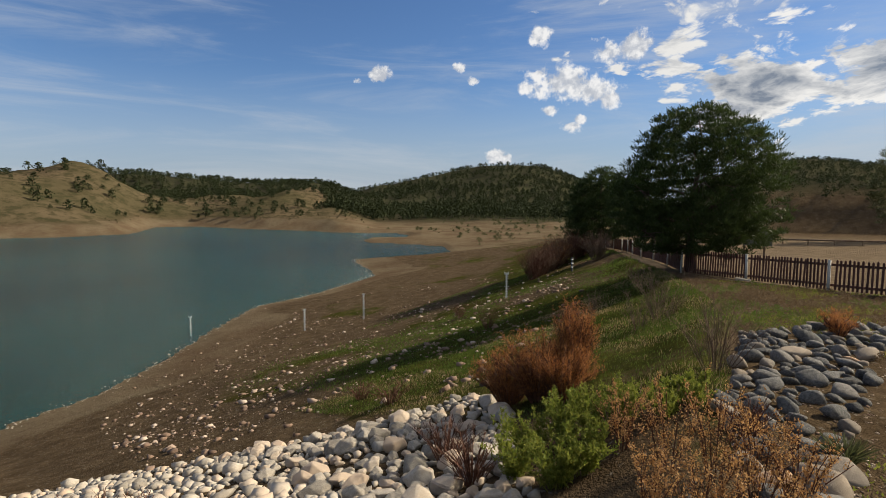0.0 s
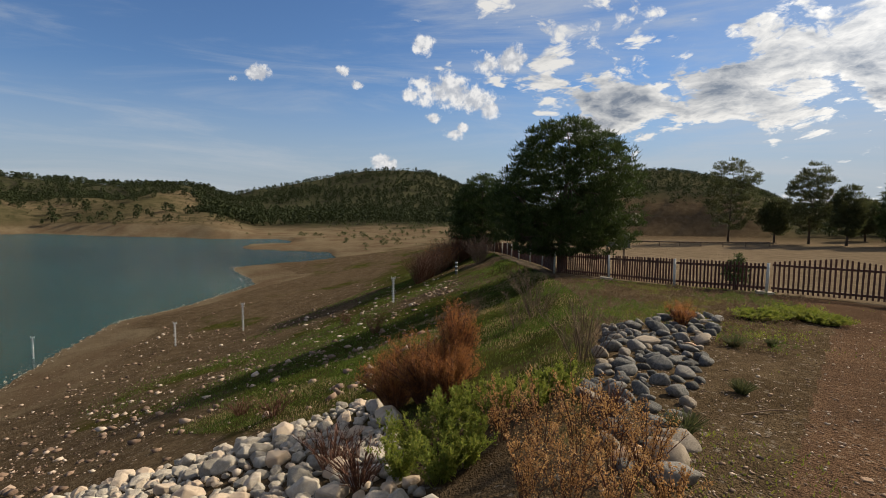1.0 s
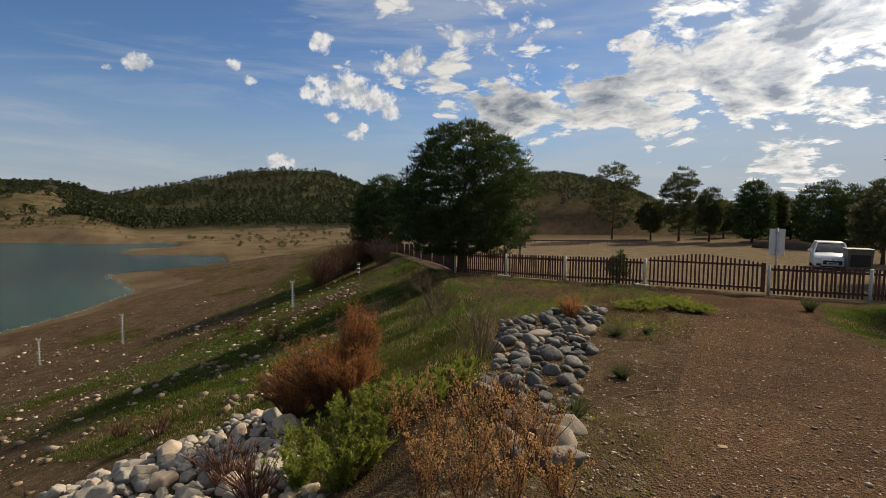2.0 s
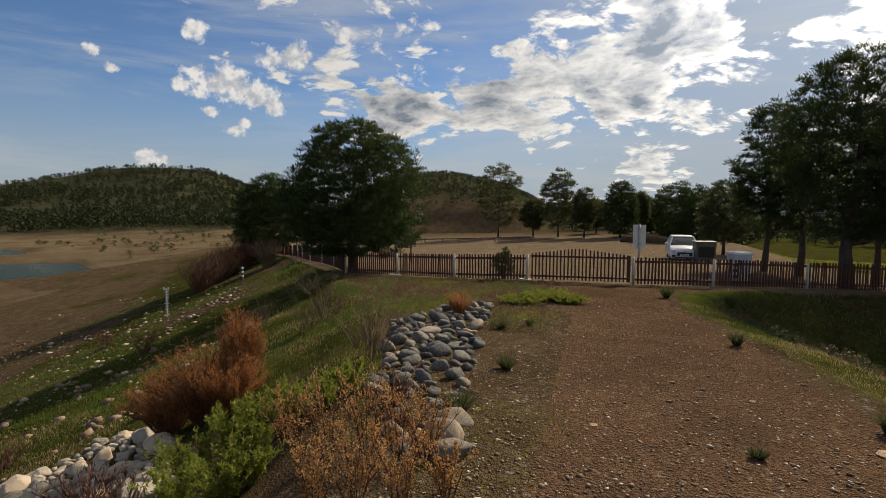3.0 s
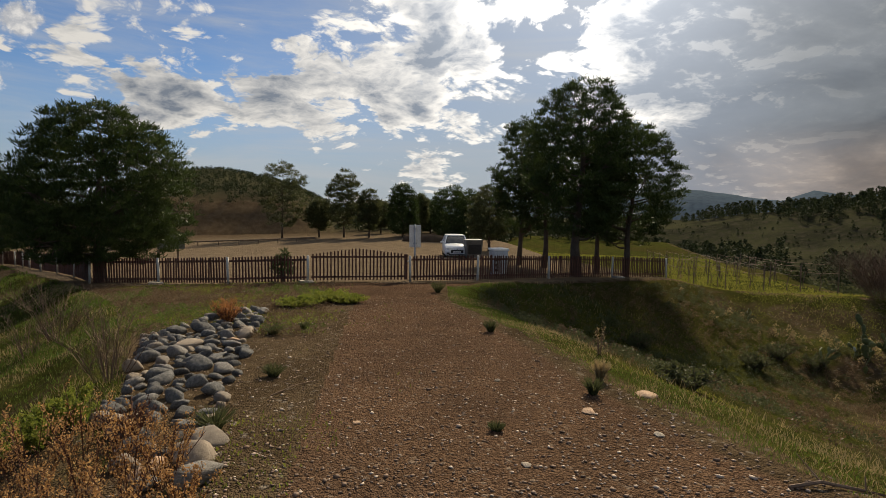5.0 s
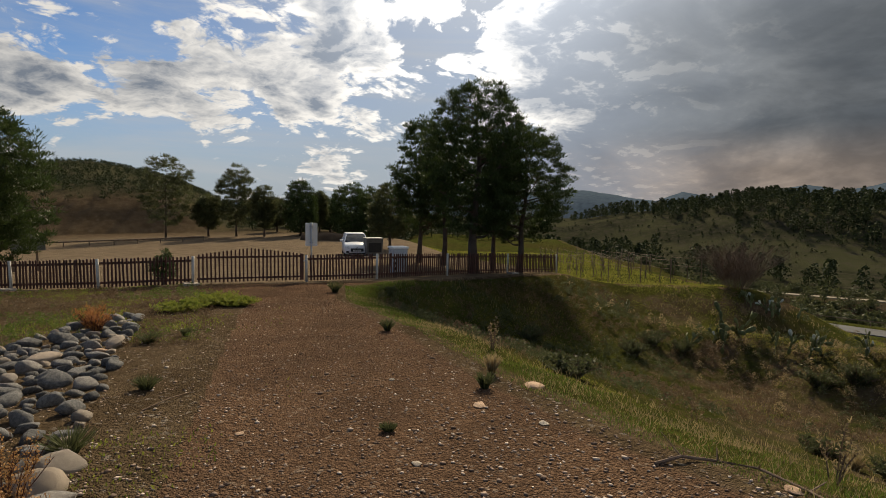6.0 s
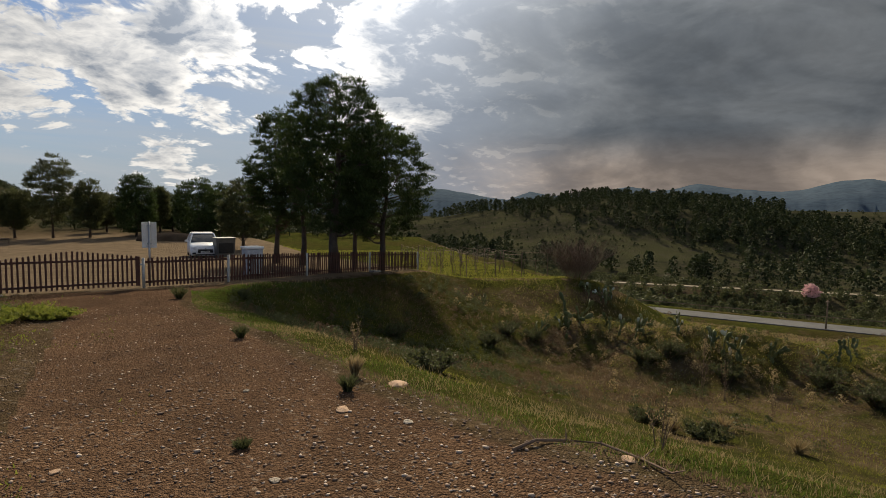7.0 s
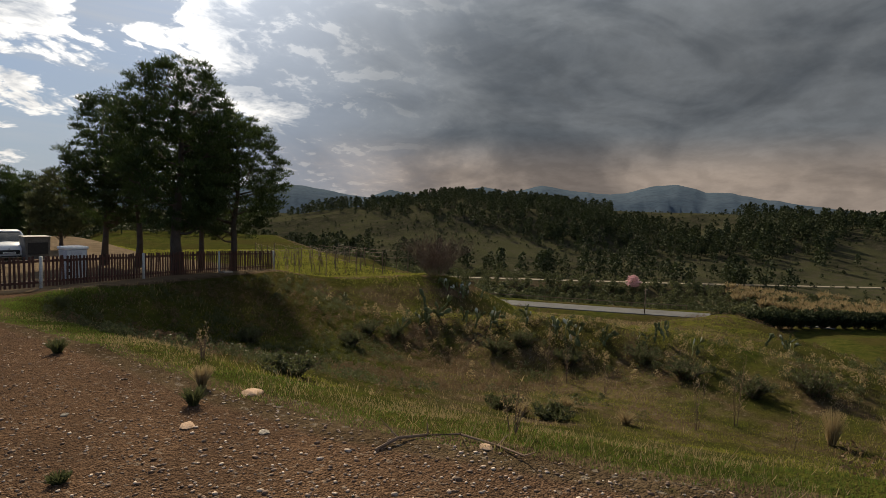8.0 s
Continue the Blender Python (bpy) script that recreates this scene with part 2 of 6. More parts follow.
M = {
    "ground": material("ground", ground_build, rough=1.0, bump=0.05, spec=0.0),
    "bark": material("bark", two_tone((0.060, 0.045, 0.034), (0.11, 0.083, 0.064), 3.0, 30.0), bump=0.02),
    "needle": leaf_material("needle", (0.026, 0.045, 0.013), (0.062, 0.088, 0.026), 0.5, 0.28),
    "olive": leaf_material("olive", (0.048, 0.060, 0.024), (0.105, 0.112, 0.048)),
    "far_leaf": leaf_material("far_leaf", (0.022, 0.033, 0.013), (0.050, 0.061, 0.026), 0.8, 0.2),
    "grass": leaf_material("grass", (0.05, 0.095, 0.014), (0.12, 0.155, 0.03), 0.55, 0.45),
    # lit copy of grass: yellowed and brightened, so sunlight is in the colour
    "sunlit_grass": leaf_material("sunlit_grass", (0.10, 0.125, 0.020), (0.22, 0.20, 0.045), 0.55, 0.5),
    "dry": leaf_material("dry", (0.22, 0.16, 0.08), (0.36, 0.28, 0.15)),
    "dead": leaf_material("dead", (0.075, 0.050, 0.028), (0.17, 0.115, 0.065)),
    "dead_olive": leaf_material("dead_olive", (0.045, 0.042, 0.020), (0.10, 0.085, 0.045), 0.8, 0.2),
    "rust": leaf_material("rust", (0.30, 0.115, 0.035), (0.48, 0.22, 0.075), 0.6, 0.5),
    "herb": leaf_material("herb", (0.10, 0.145, 0.02), (0.25, 0.26, 0.05), 0.55, 0.5),
    "seed": leaf_material("seed", (0.27, 0.125, 0.042), (0.52, 0.32, 0.14), 0.5, 0.5),
    "twig": material("twig", two_tone((0.12, 0.075, 0.05), (0.20, 0.14, 0.10), 4.0)),
    "red_twig": material("red_twig", two_tone((0.085, 0.036, 0.022), (0.15, 0.072, 0.046), 4.0)),
    "pale_stone": material("pale_stone", two_tone((0.30, 0.265, 0.22), (0.41, 0.37, 0.315), 3.0, 22.0, rnd=0.42, c=(0.31, 0.24, 0.18)), bump=0.01),
    "pale_stones": material("pale_stones", two_tone((0.33, 0.29, 0.24), (0.44, 0.40, 0.34), 2.0, 14.0, rnd=0.42, isle=True, c=(0.33, 0.255, 0.19)), bump=0.01),
    "grey_stone": material("grey_stone", two_tone((0.10, 0.10, 0.10), (0.215, 0.208, 0.198), 5.0, 34.0, rnd=0.5, c=(0.19, 0.155, 0.12)), bump=0.012),
    "tan_stone": material("tan_stone", two_tone((0.42, 0.27, 0.17), (0.50, 0.35, 0.24), 4.0, 30.0), bump=0.006),
    "pebbles": material("pebbles", two_tone((0.15, 0.095, 0.065), (0.25, 0.175, 0.13), 9.0, 60.0, rnd=0.45, isle=True, c=(0.31, 0.255, 0.21)), bump=0.003),
    "picket": material("picket", two_tone((0.055, 0.023, 0.016), (0.095, 0.04, 0.027), 6.0, 50.0, rnd=0.25), rough=0.7, bump=0.002),
    "post": material("post", two_tone((0.36, 0.35, 0.32), (0.46, 0.45, 0.42), 4.0, 40.0), rough=0.7),
    "white": material("white", two_tone((0.78, 0.78, 0.76), (0.84, 0.84, 0.82), 6.0, 60.0), rough=0.6),
    "marks": material("marks", two_tone((0.05, 0.05, 0.05), (0.09, 0.09, 0.09), 6.0)),
    "steel": material("steel", two_tone((0.30, 0.31, 0.32), (0.42, 0.43, 0.44), 5.0, 40.0), rough=0.45, metallic=0.7),
    "board": material("board", two_tone((0.62, 0.60, 0.55), (0.72, 0.70, 0.65), 3.0, 30.0), rough=0.5),
    "green_board": material("green_board", two_tone((0.09, 0.10, 0.092), (0.13, 0.14, 0.128), 3.0), rough=0.6),
    "paint": material("paint", two_tone((0.76, 0.77, 0.78), (0.80, 0.81, 0.82), 2.0, 90.0), rough=0.25, spec=0.6),
    "glass": material("glass", two_tone((0.02, 0.024, 0.028), (0.035, 0.04, 0.045), 2.0), rough=0.06, spec=0.8),
    "rubber": material("rubber", two_tone((0.02, 0.02, 0.02), (0.035, 0.033, 0.03), 8.0), rough=0.85),
    "black": material("black", two_tone((0.018, 0.018, 0.018), (0.03, 0.03, 0.03), 8.0), rough=0.5),
    "lamp_glass": material("lamp_glass", two_tone((0.6, 0.62, 0.64), (0.75, 0.77, 0.8), 8.0), rough=0.12, spec=0.7),
    "bin": material("bin", two_tone((0.10, 0.095, 0.085), (0.15, 0.14, 0.125), 3.0, 25.0), rough=0.6),
    "drum": material("drum", two_tone((0.42, 0.44, 0.46), (0.52, 0.54, 0.56), 3.0, 25.0), rough=0.6),
    "asphalt": material("asphalt", two_tone((0.085, 0.085, 0.086), (0.12, 0.12, 0.118), 0.4, 20.0), rough=0.9, spec=0.1),
    "dirt_road": material("dirt_road", two_tone((0.20, 0.17, 0.125), (0.27, 0.23, 0.175), 0.2, 3.0), rough=0.95, spec=0.1),
    "wood": material("wood", two_tone((0.14, 0.095, 0.06), (0.22, 0.16, 0.11), 4.0, 40.0), bump=0.003),
    "cactus": material("cactus", two_tone((0.085, 0.10, 0.032), (0.15, 0.16, 0.058), 5.0, 40.0), rough=0.55, bump=0.004),
    "cactus_pale": material("cactus_pale", two_tone((0.40, 0.42, 0.33), (0.52, 0.53, 0.44), 5.0, 40.0), rough=0.6),
    "blossom": leaf_material("blossom", (0.62, 0.36, 0.38), (0.75, 0.52, 0.52)),
    # distance haze is painted into the mountains as a blue-grey base colour
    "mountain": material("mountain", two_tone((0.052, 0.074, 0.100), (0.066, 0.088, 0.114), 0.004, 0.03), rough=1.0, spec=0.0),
    "earth": material("earth", two_tone((0.085, 0.060, 0.040), (0.13, 0.095, 0.065), 1.5, 12.0), rough=1.0, spec=0.0),
    "yellow": material("yellow", two_tone((0.75, 0.55, 0.03), (0.8, 0.6, 0.05), 9.0)),
}


def water_build(n, pos):
    col = n.mix(n.span(n.noise(pos, 0.02, 3.0), 0.35, 0.65), (0.004, 0.034, 0.039), (0.009, 0.054, 0.056))
    chop = n.noise(n.vmath("MULTIPLY", pos, (1.0, 2.2, 1.0)), 0.55, 3.0, 0.6, 0.5)
    ripple = n.noise(n.vmath("MULTIPLY", pos, (1.0, 1.8, 1.0)), 2.6, 5.0, 0.7, 0.5)
    return col, n.math("ADD", n.math("MULTIPLY", chop, 0.7), n.math("MULTIPLY", ripple, 0.5))


M["water"] = material("water", water_build, rough=0.10, bump=0.75, spec=0.36)

# ---------------------------------------------------------------- mesh helpers
rng = np.random.default_rng(7)


def part(name, data, mat, parent=None, label="", smooth=False):
    """One mesh object, from a bmesh or from (vertices, faces), under a thing or under a part."""
    if isinstance(data, bpy.types.Mesh):
        me = data
    else:
        me = bpy.data.meshes.new(name)
        if isinstance(data, bmesh.types.BMesh):
            data.to_mesh(me)
            data.free()
        else:
            v, f = data
        if not isinstance(data, bmesh.types.BMesh) and hasattr(f, "tolist"):
            v = np.asarray(v, np.float32)
            me.vertices.add(len(v))
            me.vertices.foreach_set("co", v.ravel())
            me.loops.add(f.size)
            me.loops.foreach_set("vertex_index", f.astype(np.int32).ravel())
            me.polygons.add(len(f))
            me.polygons.foreach_set("loop_start", np.arange(0, f.size, f.shape[1], dtype=np.int32))
            me.update(calc_edges=True)
        elif not isinstance(data, bmesh.types.BMesh):
            me.from_pydata(np.asarray(v, float).tolist() if not isinstance(v, list) else v, [], f.tolist() if hasattr(f, "tolist") else f)
        me.materials.append(M[mat])
        if smooth:
            me.shade_smooth()
    ob = new(name, me)
    ob.parent = parent
    if label:
        ob["label"] = label
    return ob


def thing(name, label, category, at=(0, 0, 0), turn=0.0, group="", kind=""):
    ob = new(name)
    ob.empty_display_size = 0.1
    ob.matrix_basis = pose(*at, 0, 0, turn)
    return tagged(ob, label, category, group, kind)


def box(bm, x0, y0, z0, x1, y1, z1, bevel=0.0):
    r = bmesh.ops.create_cube(bm, size=1.0)
    vs = r["verts"]
    for v in vs:
        v.co = Vector(((x0 + x1) / 2 + v.co.x * (x1 - x0), (y0 + y1) / 2 + v.co.y * (y1 - y0), (z0 + z1) / 2 + v.co.z * (z1 - z0)))
    if bevel:
        es = list({e for v in vs for e in v.link_edges})
        bmesh.ops.bevel(bm, geom=es, offset=bevel, segments=2, affect="EDGES", profile=0.6)
    return bm


def boxed(*a, bevel=0.0):
    return box(bmesh.new(), *a, bevel=bevel)


def tube(path, radii, sides=8, cap=True):
    """Vertices and faces of a round tube along a path."""
    path = [Vector(p) for p in path]
    vs, fs = [], []
    for i, p in enumerate(path):
        d = (path[min(i + 1, len(path) - 1)] - path[max(i - 1, 0)]).normalized()
        a = d.orthogonal().normalized() if abs(d.z) < 0.9 else d.cross(Vector((1, 0, 0))).normalized()
        b = d.cross(a)
        for k in range(sides):
            t = 2 * math.pi * k / sides
            vs.append(tuple(p + (a * math.cos(t) + b * math.sin(t)) * radii[i]))
    for i in range(len(path) - 1):
        for k in range(sides):
            fs.append([i * sides + k, i * sides + (k + 1) % sides, (i + 1) * sides + (k + 1) % sides, (i + 1) * sides + k])
    if cap:
        fs.append(list(range(sides))[::-1])
        fs.append([(len(path) - 1) * sides + k for k in range(sides)])
    return vs, fs


def join(pieces):
    vs, fs = [], []
    for v, f in pieces:
        o = len(vs)
        vs.extend(v)
        fs.extend([[i + o for i in q] for q in f])
    return vs, fs


def strips(p0, p1, w0, w1):
    """Narrow blades from p0 to p1, each turned at random: vertices (4n, 3), faces (n, 4)."""
    n = len(p0)
    d = p1 - p0
    r = rng.normal(size=(n, 3))
    s = np.cross(d, r)
    s /= np.linalg.norm(s, axis=1, keepdims=True) + 1e-9
    w0, w1 = np.broadcast_to(w0, n)[:, None], np.broadcast_to(w1, n)[:, None]
    v = np.stack([p0 - s * w0, p0 + s * w0, p1 + s * w1, p1 - s * w1], 1).reshape(-1, 3)
    return v, np.arange(4 * n).reshape(n, 4)


def stack(pieces):
    vs, fs, o = [], [], 0
    for v, f in pieces:
        vs.append(v)
        fs.append(f + o)
        o += len(v)
    return np.concatenate(vs), np.concatenate(fs)


def unit(n):
    d = rng.normal(size=(n, 3))
    return d / np.linalg.norm(d, axis=1, keepdims=True)


# ---------------------------------------------------------------- shape of the land


def hash2(ix, iy, seed):
    h = np.sin(ix * 127.1 + iy * 311.7 + seed * 74.7) * 43758.5453
    return h - np.floor(h)


def vnoise(x, y, seed=0):
    ix, iy = np.floor(x), np.floor(y)
    fx, fy = x - ix, y - iy
    fx, fy = fx * fx * (3 - 2 * fx), fy * fy * (3 - 2 * fy)
    a, b = hash2(ix, iy, seed), hash2(ix + 1, iy, seed)
    c, d = hash2(ix, iy + 1, seed), hash2(ix + 1, iy + 1, seed)
    return (a + (b - a) * fx) * (1 - fy) + (c + (d - c) * fx) * fy - 0.5


def fbm(x, y, size, octaves=4, seed=0):
    s, a = 0.0, 1.0
    for k in range(octaves):
        s = s + a * vnoise(x / size + 17.3 * k, y / size - 9.1 * k, seed + k)
        a, size = a * 0.5, size * 0.5
    return s


def smooth(a, b, v):
    t = np.clip((v - a) / (b - a), 0, 1)
    return t * t * (3 - 2 * t)


def seg_dist(x, y, pts, closed=False):
    best = np.full(np.shape(x), 1e9)
    pts = list(pts) + ([pts[0]] if closed else [])
    for (ax, ay), (bx, by) in zip(pts[:-1], pts[1:]):
        dx, dy = bx - ax, by - ay
        t = np.clip(((x - ax) * dx + (y - ay) * dy) / (dx * dx + dy * dy), 0, 1)
        best = np.minimum(best, np.hypot(x - ax - t * dx, y - ay - t * dy))
    return best


def inside(x, y, pts):
    c = np.zeros(np.shape(x), bool)
    for (ax, ay), (bx, by) in zip(pts, list(pts[1:]) + [pts[0]]):
        c ^= ((ay > y) != (by > y)) & (x < (bx - ax) * (y - ay) / (by - ay + 1e-12) + ax)
    return c


LAKE = -10.0
SHORE = [(-20, -60), (-26, -16), (-31.4, -5.5), (-34.4, -2), (-36.5, 1.5), (-41.3, 5.5), (-46.6, 9.1), (-56.7, 17.2), (-60.3, 25.8), (-69.5, 38.3),
         (-90, 45.6), (-87.7, 53.8), (-88.9, 68.2), (-103, 77), (-124, 66), (-133, 72), (-128, 88), (-150, 92), (-166, 76), (-178, 72), (-196, 60),
         (-232, 44), (-232, 32), (-193, 19), (-190, -2), (-194, -24), (-205, -70), (-190, -160), (-60, -160)]
# brink of the level ground (dam crest, track and car park), towards the lake and then towards the valley
BRINK = [(-1.6, -60), (-1.6, 3), (-3, 6), (-4.6, 9.5), (-7.2, 13.6), (-10.9, 18.4), (-16.4, 24.8), (-23.7, 33.1), (-31, 40), (-45, 58), (-62, 90), (-70, 150),
         (70, 150), (45, 85), (30, 45), (23, 30), (20.6, 23), (19.2, 18.8), (17.2, 19.2), (15, 21), (12.8, 22), (9.4, 20.4), (6, 18.7), (3, 17), (1.5, 15.5), (1.3, 13), (2, 9),
         (2.5, 5.2), (2.85, 3.6), (3.5, 2), (4.2, 0.2), (4.6, -10), (4.6, -60)]
KNOLL = [(13.0, 18.5), (14.8, 14.8), (15.5, 12.6), (16.1, 10), (16.6, 8.1), (17.5, 4.4), (18, 0.6), (18, -8)]   # low bank with the cacti
ROAD_Z = -14.0
ROAD = [(66, 64), (72, 54), (81, 39.5), (91, 24), (97, 12)]
TRAIL = [(76, 96), (97, 74), (125, 47), (166, 11), (175, -14)]
SKYLINE = {  # bearing: height of the crest in degrees, for each range of hills
    "lake": ([60, 63.4, 67, 73, 80, 85, 88, 92, 97, 110], [0.6, 0.85, 1.5, 1.45, 1.9, 2.1, 2.0, 1.7, 2.2, 2.2]),
    "hill": ([22, 28, 33, 36, 38.5, 39.7, 41.2, 43.3, 46, 49.3, 52.4, 55.5, 58.5, 61.9, 70, 80], [-0.5, 0.2, 0.6, 1.0, 1.65, 2.2, 2.85, 3.4, 3.5, 3.4, 2.85, 2.1, 1.5, 0.85, 0.3, 0.0]),
    "back": ([-3, 1, 4, 6.5, 7.5, 8.75, 11.2, 14.2, 18, 20.7, 24, 30, 38], [-1.5, -1.0, -0.6, -0.3, 0.2, 1.0, 2.0, 2.8, 3.4, 3.25, 2.4, 1.0, -1.2]),
    "valley": ([-100, -86, -79.5, -75, -72, -66.4, -63.6, -59, -55.4, -51, -48, -44.3, -40.6, -34.6, -28.8, -20], [-0.6, -0.2, 0.2, 0.45, 0.45, 0.4, 0.45, 0.7, 1.1, 1.2, 1.45, 1.0, 0.35, -0.2, -1.3, -2.0]),
    "blue": ([-110, -95, -89, -85.9, -83.6, -80.3, -77.7, -74.9, -72.5, -69.9, -67.3, -63.5, -60, -56.5, -52.9, -50.4, -46.8, -42.1, -40, -37.6, -34.5, -31, -28, -22, -15, -8, -3, 2, 8],
             [1.0, 0.9, 0.8, 0.8, 1.1, 1.6, 1.9, 2.55, 2.5, 3.15, 2.95, 2.1, 2.3, 2.8, 2.1, 2.55, 1.8, 1.35, 1.9, 1.05, 1.5, 2.1, 2.15, 1.2, 0.75, 0.95, 0.7, 0.4, 0.2]),
}
# low brown domes on the far shore: bearing, distance, reach across and along, height
DOMES = ((88.5, 300, 20, 46, 14), (86, 302, 36, 50, 8), (97, 262, 34, 50, 15), (72, 262, 24, 34, 4.5), (67.8, 312, 20, 40, 10), (76, 330, 30, 36, 6))


def crest(name, yaw):
    return np.interp(-yaw, [-a for a in SKYLINE[name][0]][::-1], SKYLINE[name][1][::-1]) if SKYLINE[name][0][0] > SKYLINE[name][0][-1] else np.interp(yaw, *SKYLINE[name])


def land(x, y):
    """Height of the ground, and what covers it."""
    x, y = np.asarray(x, float), np.asarray(y, float)
    r = np.hypot(x, y)
    yaw = np.degrees(np.arctan2(-x, y))
    wob = fbm(x, y, 14.0, 3, 3) * 2.0 * smooth(12, 40, r)
    water = inside(x, y, SHORE)
    dw = np.where(water, -1, 1) * seg_dist(x, y, SHORE, True) + wob * 0.8
    top = inside(x, y, BRINK)
    db = np.where(top, -1, 1) * seg_dist(x, y, BRINK, True)
    level = -0.0455 * np.clip(y, -60, 42) - 0.03 * np.clip(np.abs(x) - 3, 0, 40) * smooth(7, 16, y)
    terrace = smooth(11.5, 15, x) * smooth(5, 18, y)
    level = level - terrace * 0.55 * smooth(14, 24, y)
    d = np.maximum(db, 0)
    lakeward = x < np.interp(y, [-60, 3, 18, 150], [1, 0.5, -2, -2])
    # towards the lake: a steep bank first, then a gentle beach
    a, b = 0.37 * d, (-LAKE + level) - 0.155 * np.maximum(dw, 0)
    h = np.clip(0.5 + 0.5 * (b - a) / 1.6, 0, 1)
    fall = b + (a - b) * h - 1.6 * h * (1 - h)
    left = level - np.clip(fall, 0, 12) * smooth(0, 1.2, d)
    left = np.where(water, LAKE + 0.12 * dw, np.maximum(left, LAKE + 0.02 + 0.03 * np.maximum(dw, 0)))
    # towards the valley
    right = level - np.interp(d, [0, 0.8, 2, 4.5, 8, 13, 17, 22, 32, 46, 62, 80, 200], [0, 0.12, 0.55, 1.5, 2.4, 3.2, 3.7, 6.0, 9.8, 12.2, 13.2, 13.5, 13.6])
    right = right - 0.55 * smooth(0.1, 4.2, d + fbm(x, y, 3.0, 3, 71) * 1.5) * smooth(11, 14, x) * smooth(8, 14, y)
    crown = seg_dist(x, y, KNOLL)
    right = right + 1.15 * np.exp(-(crown / 2.3) ** 2) * smooth(2, 7, d)
    right = right + fbm(x, y, 5.0, 3, 11) * 0.5 * smooth(1.0, 9, d) + fbm(x, y, 16.0, 2, 21) * 1.2 * smooth(8, 30, d)
    z = np.where(top, level, np.where(lakeward, left, right))
    # beyond: hills
    tan = lambda name: 1.7 + np.tan(np.radians(crest(name, yaw)))
    rough = fbm(x, y, 60.0, 4, 5)
    ridge = fbm(x, y, 140.0, 3, 9)
    up = np.maximum(dw, 0)
    front = LAKE + 4.2 * smooth(0, 9, up) * (0.6 + 0.8 * np.abs(ridge)) + 2.0 * smooth(8, 60, up)
    for k_yaw, k_r, k_w, k_d, k_h in DOMES:
        h = heading(k_yaw, 0)
        along, across = x * h.x + y * h.y - k_r, x * h.y - y * h.x
        front = front + k_h * np.exp(-(across / k_w) ** 2 - (along / k_d) ** 2) * smooth(2, 25, up)
    gully = np.abs(fbm(x, y, 34.0, 3, 15)) * 5.0
    front = front + (1.0 - gully + 4.0 * fbm(x, y, 26.0, 4, 16)) * smooth(10, 50, up)
    c_lake = 1.7 + 520 * np.tan(np.radians(crest("lake", yaw)))
    q = smooth(345, 520, r + ridge * 40)
    lake_side = front + (c_lake - front) * q + rough * 12 * smooth(0.05, 0.5, q) * (1 - smooth(0.8, 1, q)) - smooth(520, 760, r) * 35
    c_hill = 1.7 + 800 * np.tan(np.radians(crest("hill", yaw)))
    q2 = smooth(300, 800, r)
    hill = LAKE + 3 + (c_hill - LAKE - 3) * q2 + rough * 14 * q2 * (1 - smooth(0.75, 1.0, q2)) - smooth(800, 1300, r) * 60
    lakewise = smooth(66, 60, yaw)
    flats = LAKE + 0.35 + 3.0 * smooth(8, 90, up) + rough * 1.2
    hill = np.where(r < 330, flats + (hill - flats) * smooth(230, 330, r), hill)
    hill = np.maximum(hill, np.where(up > 0, LAKE + 0.05, LAKE - 1))
    beyond = np.maximum(lake_side * (1 - lakewise) + hill * lakewise, hill * smooth(90, 60, yaw) - 30 * smooth(60, 90, yaw))
    c_back = 1.7 + 190 * np.tan(np.radians(crest("back", yaw)))
    q3 = smooth(78, 190, r)
    brow = r + ridge * 8 + rough * 3
    bank = smooth(79, 82.5, brow) * smooth(6, 12, yaw) * smooth(36, 28, yaw) * 5.6
    back = -2.0 + (c_back + 2) * q3 + bank * (1 - q3) + rough * 3 * q3 * (1 - smooth(0.8, 1, q3)) - smooth(190, 330, r) * 25
    c_val = 1.7 + 300 * np.tan(np.radians(crest("valley", yaw)))
    q4 = smooth(128, 300, r + ridge * 25)
    valley = -15 + (c_val + 15) * q4 + rough * 8 * smooth(0.05, 0.5, q4) * (1 - smooth(0.75, 1, q4)) - smooth(300, 520, r) * 40
    w_lake = smooth(24, 34, yaw)
    w_back = smooth(-14, -3, yaw) * (1 - w_lake)
    w_val = 1 - np.clip(w_lake + w_back, 0, 1)
    outer = beyond * w_lake + back * w_back + valley * w_val
    near_lake = (1 - smooth(95, 150, r)) * w_lake + (1 - smooth(62, 92, r)) * w_back + (1 - smooth(95, 140, r)) * w_val
    z = np.where(water & (yaw > 20), np.minimum(z, LAKE - 0.02), z * near_lake + outer * (1 - near_lake))
    for line, w_line in ((ROAD, 4.5), (TRAIL, 3.0)):
        dl = seg_dist(x, y, line)
        z = z + (ROAD_Z - z) * smooth(w_line + 9, w_line, dl)
    z = np.where(r > 900, z * (1 - smooth(900, 1600, r)) - 40 * smooth(900, 1600, r), z)
    bumps = fbm(x, y, 1.7, 4, 31) * 0.10 + fbm(x, y, 0.35, 2, 41) * 0.02
    z = z + bumps * np.where(top, 0.25, 1.0) * (1 - smooth(30, 90, r)) * np.where(water, 0, 1)
    cover = {}
    on_track = top & (y < 16.9) & (x > np.interp(y, [-60, 4, 12, 17], [-1.0, -0.7, -1.0, -2.8]))
    cover["track"] = on_track * np.clip(seg_dist(x, y, BRINK, True) / 0.5, 0, 1)
    cover["lot"] = (top & (y > 17.2) & (terrace < 0.5)) * smooth(76, 62, r) * smooth(20, 14, x - (y - 20) * 0.2)
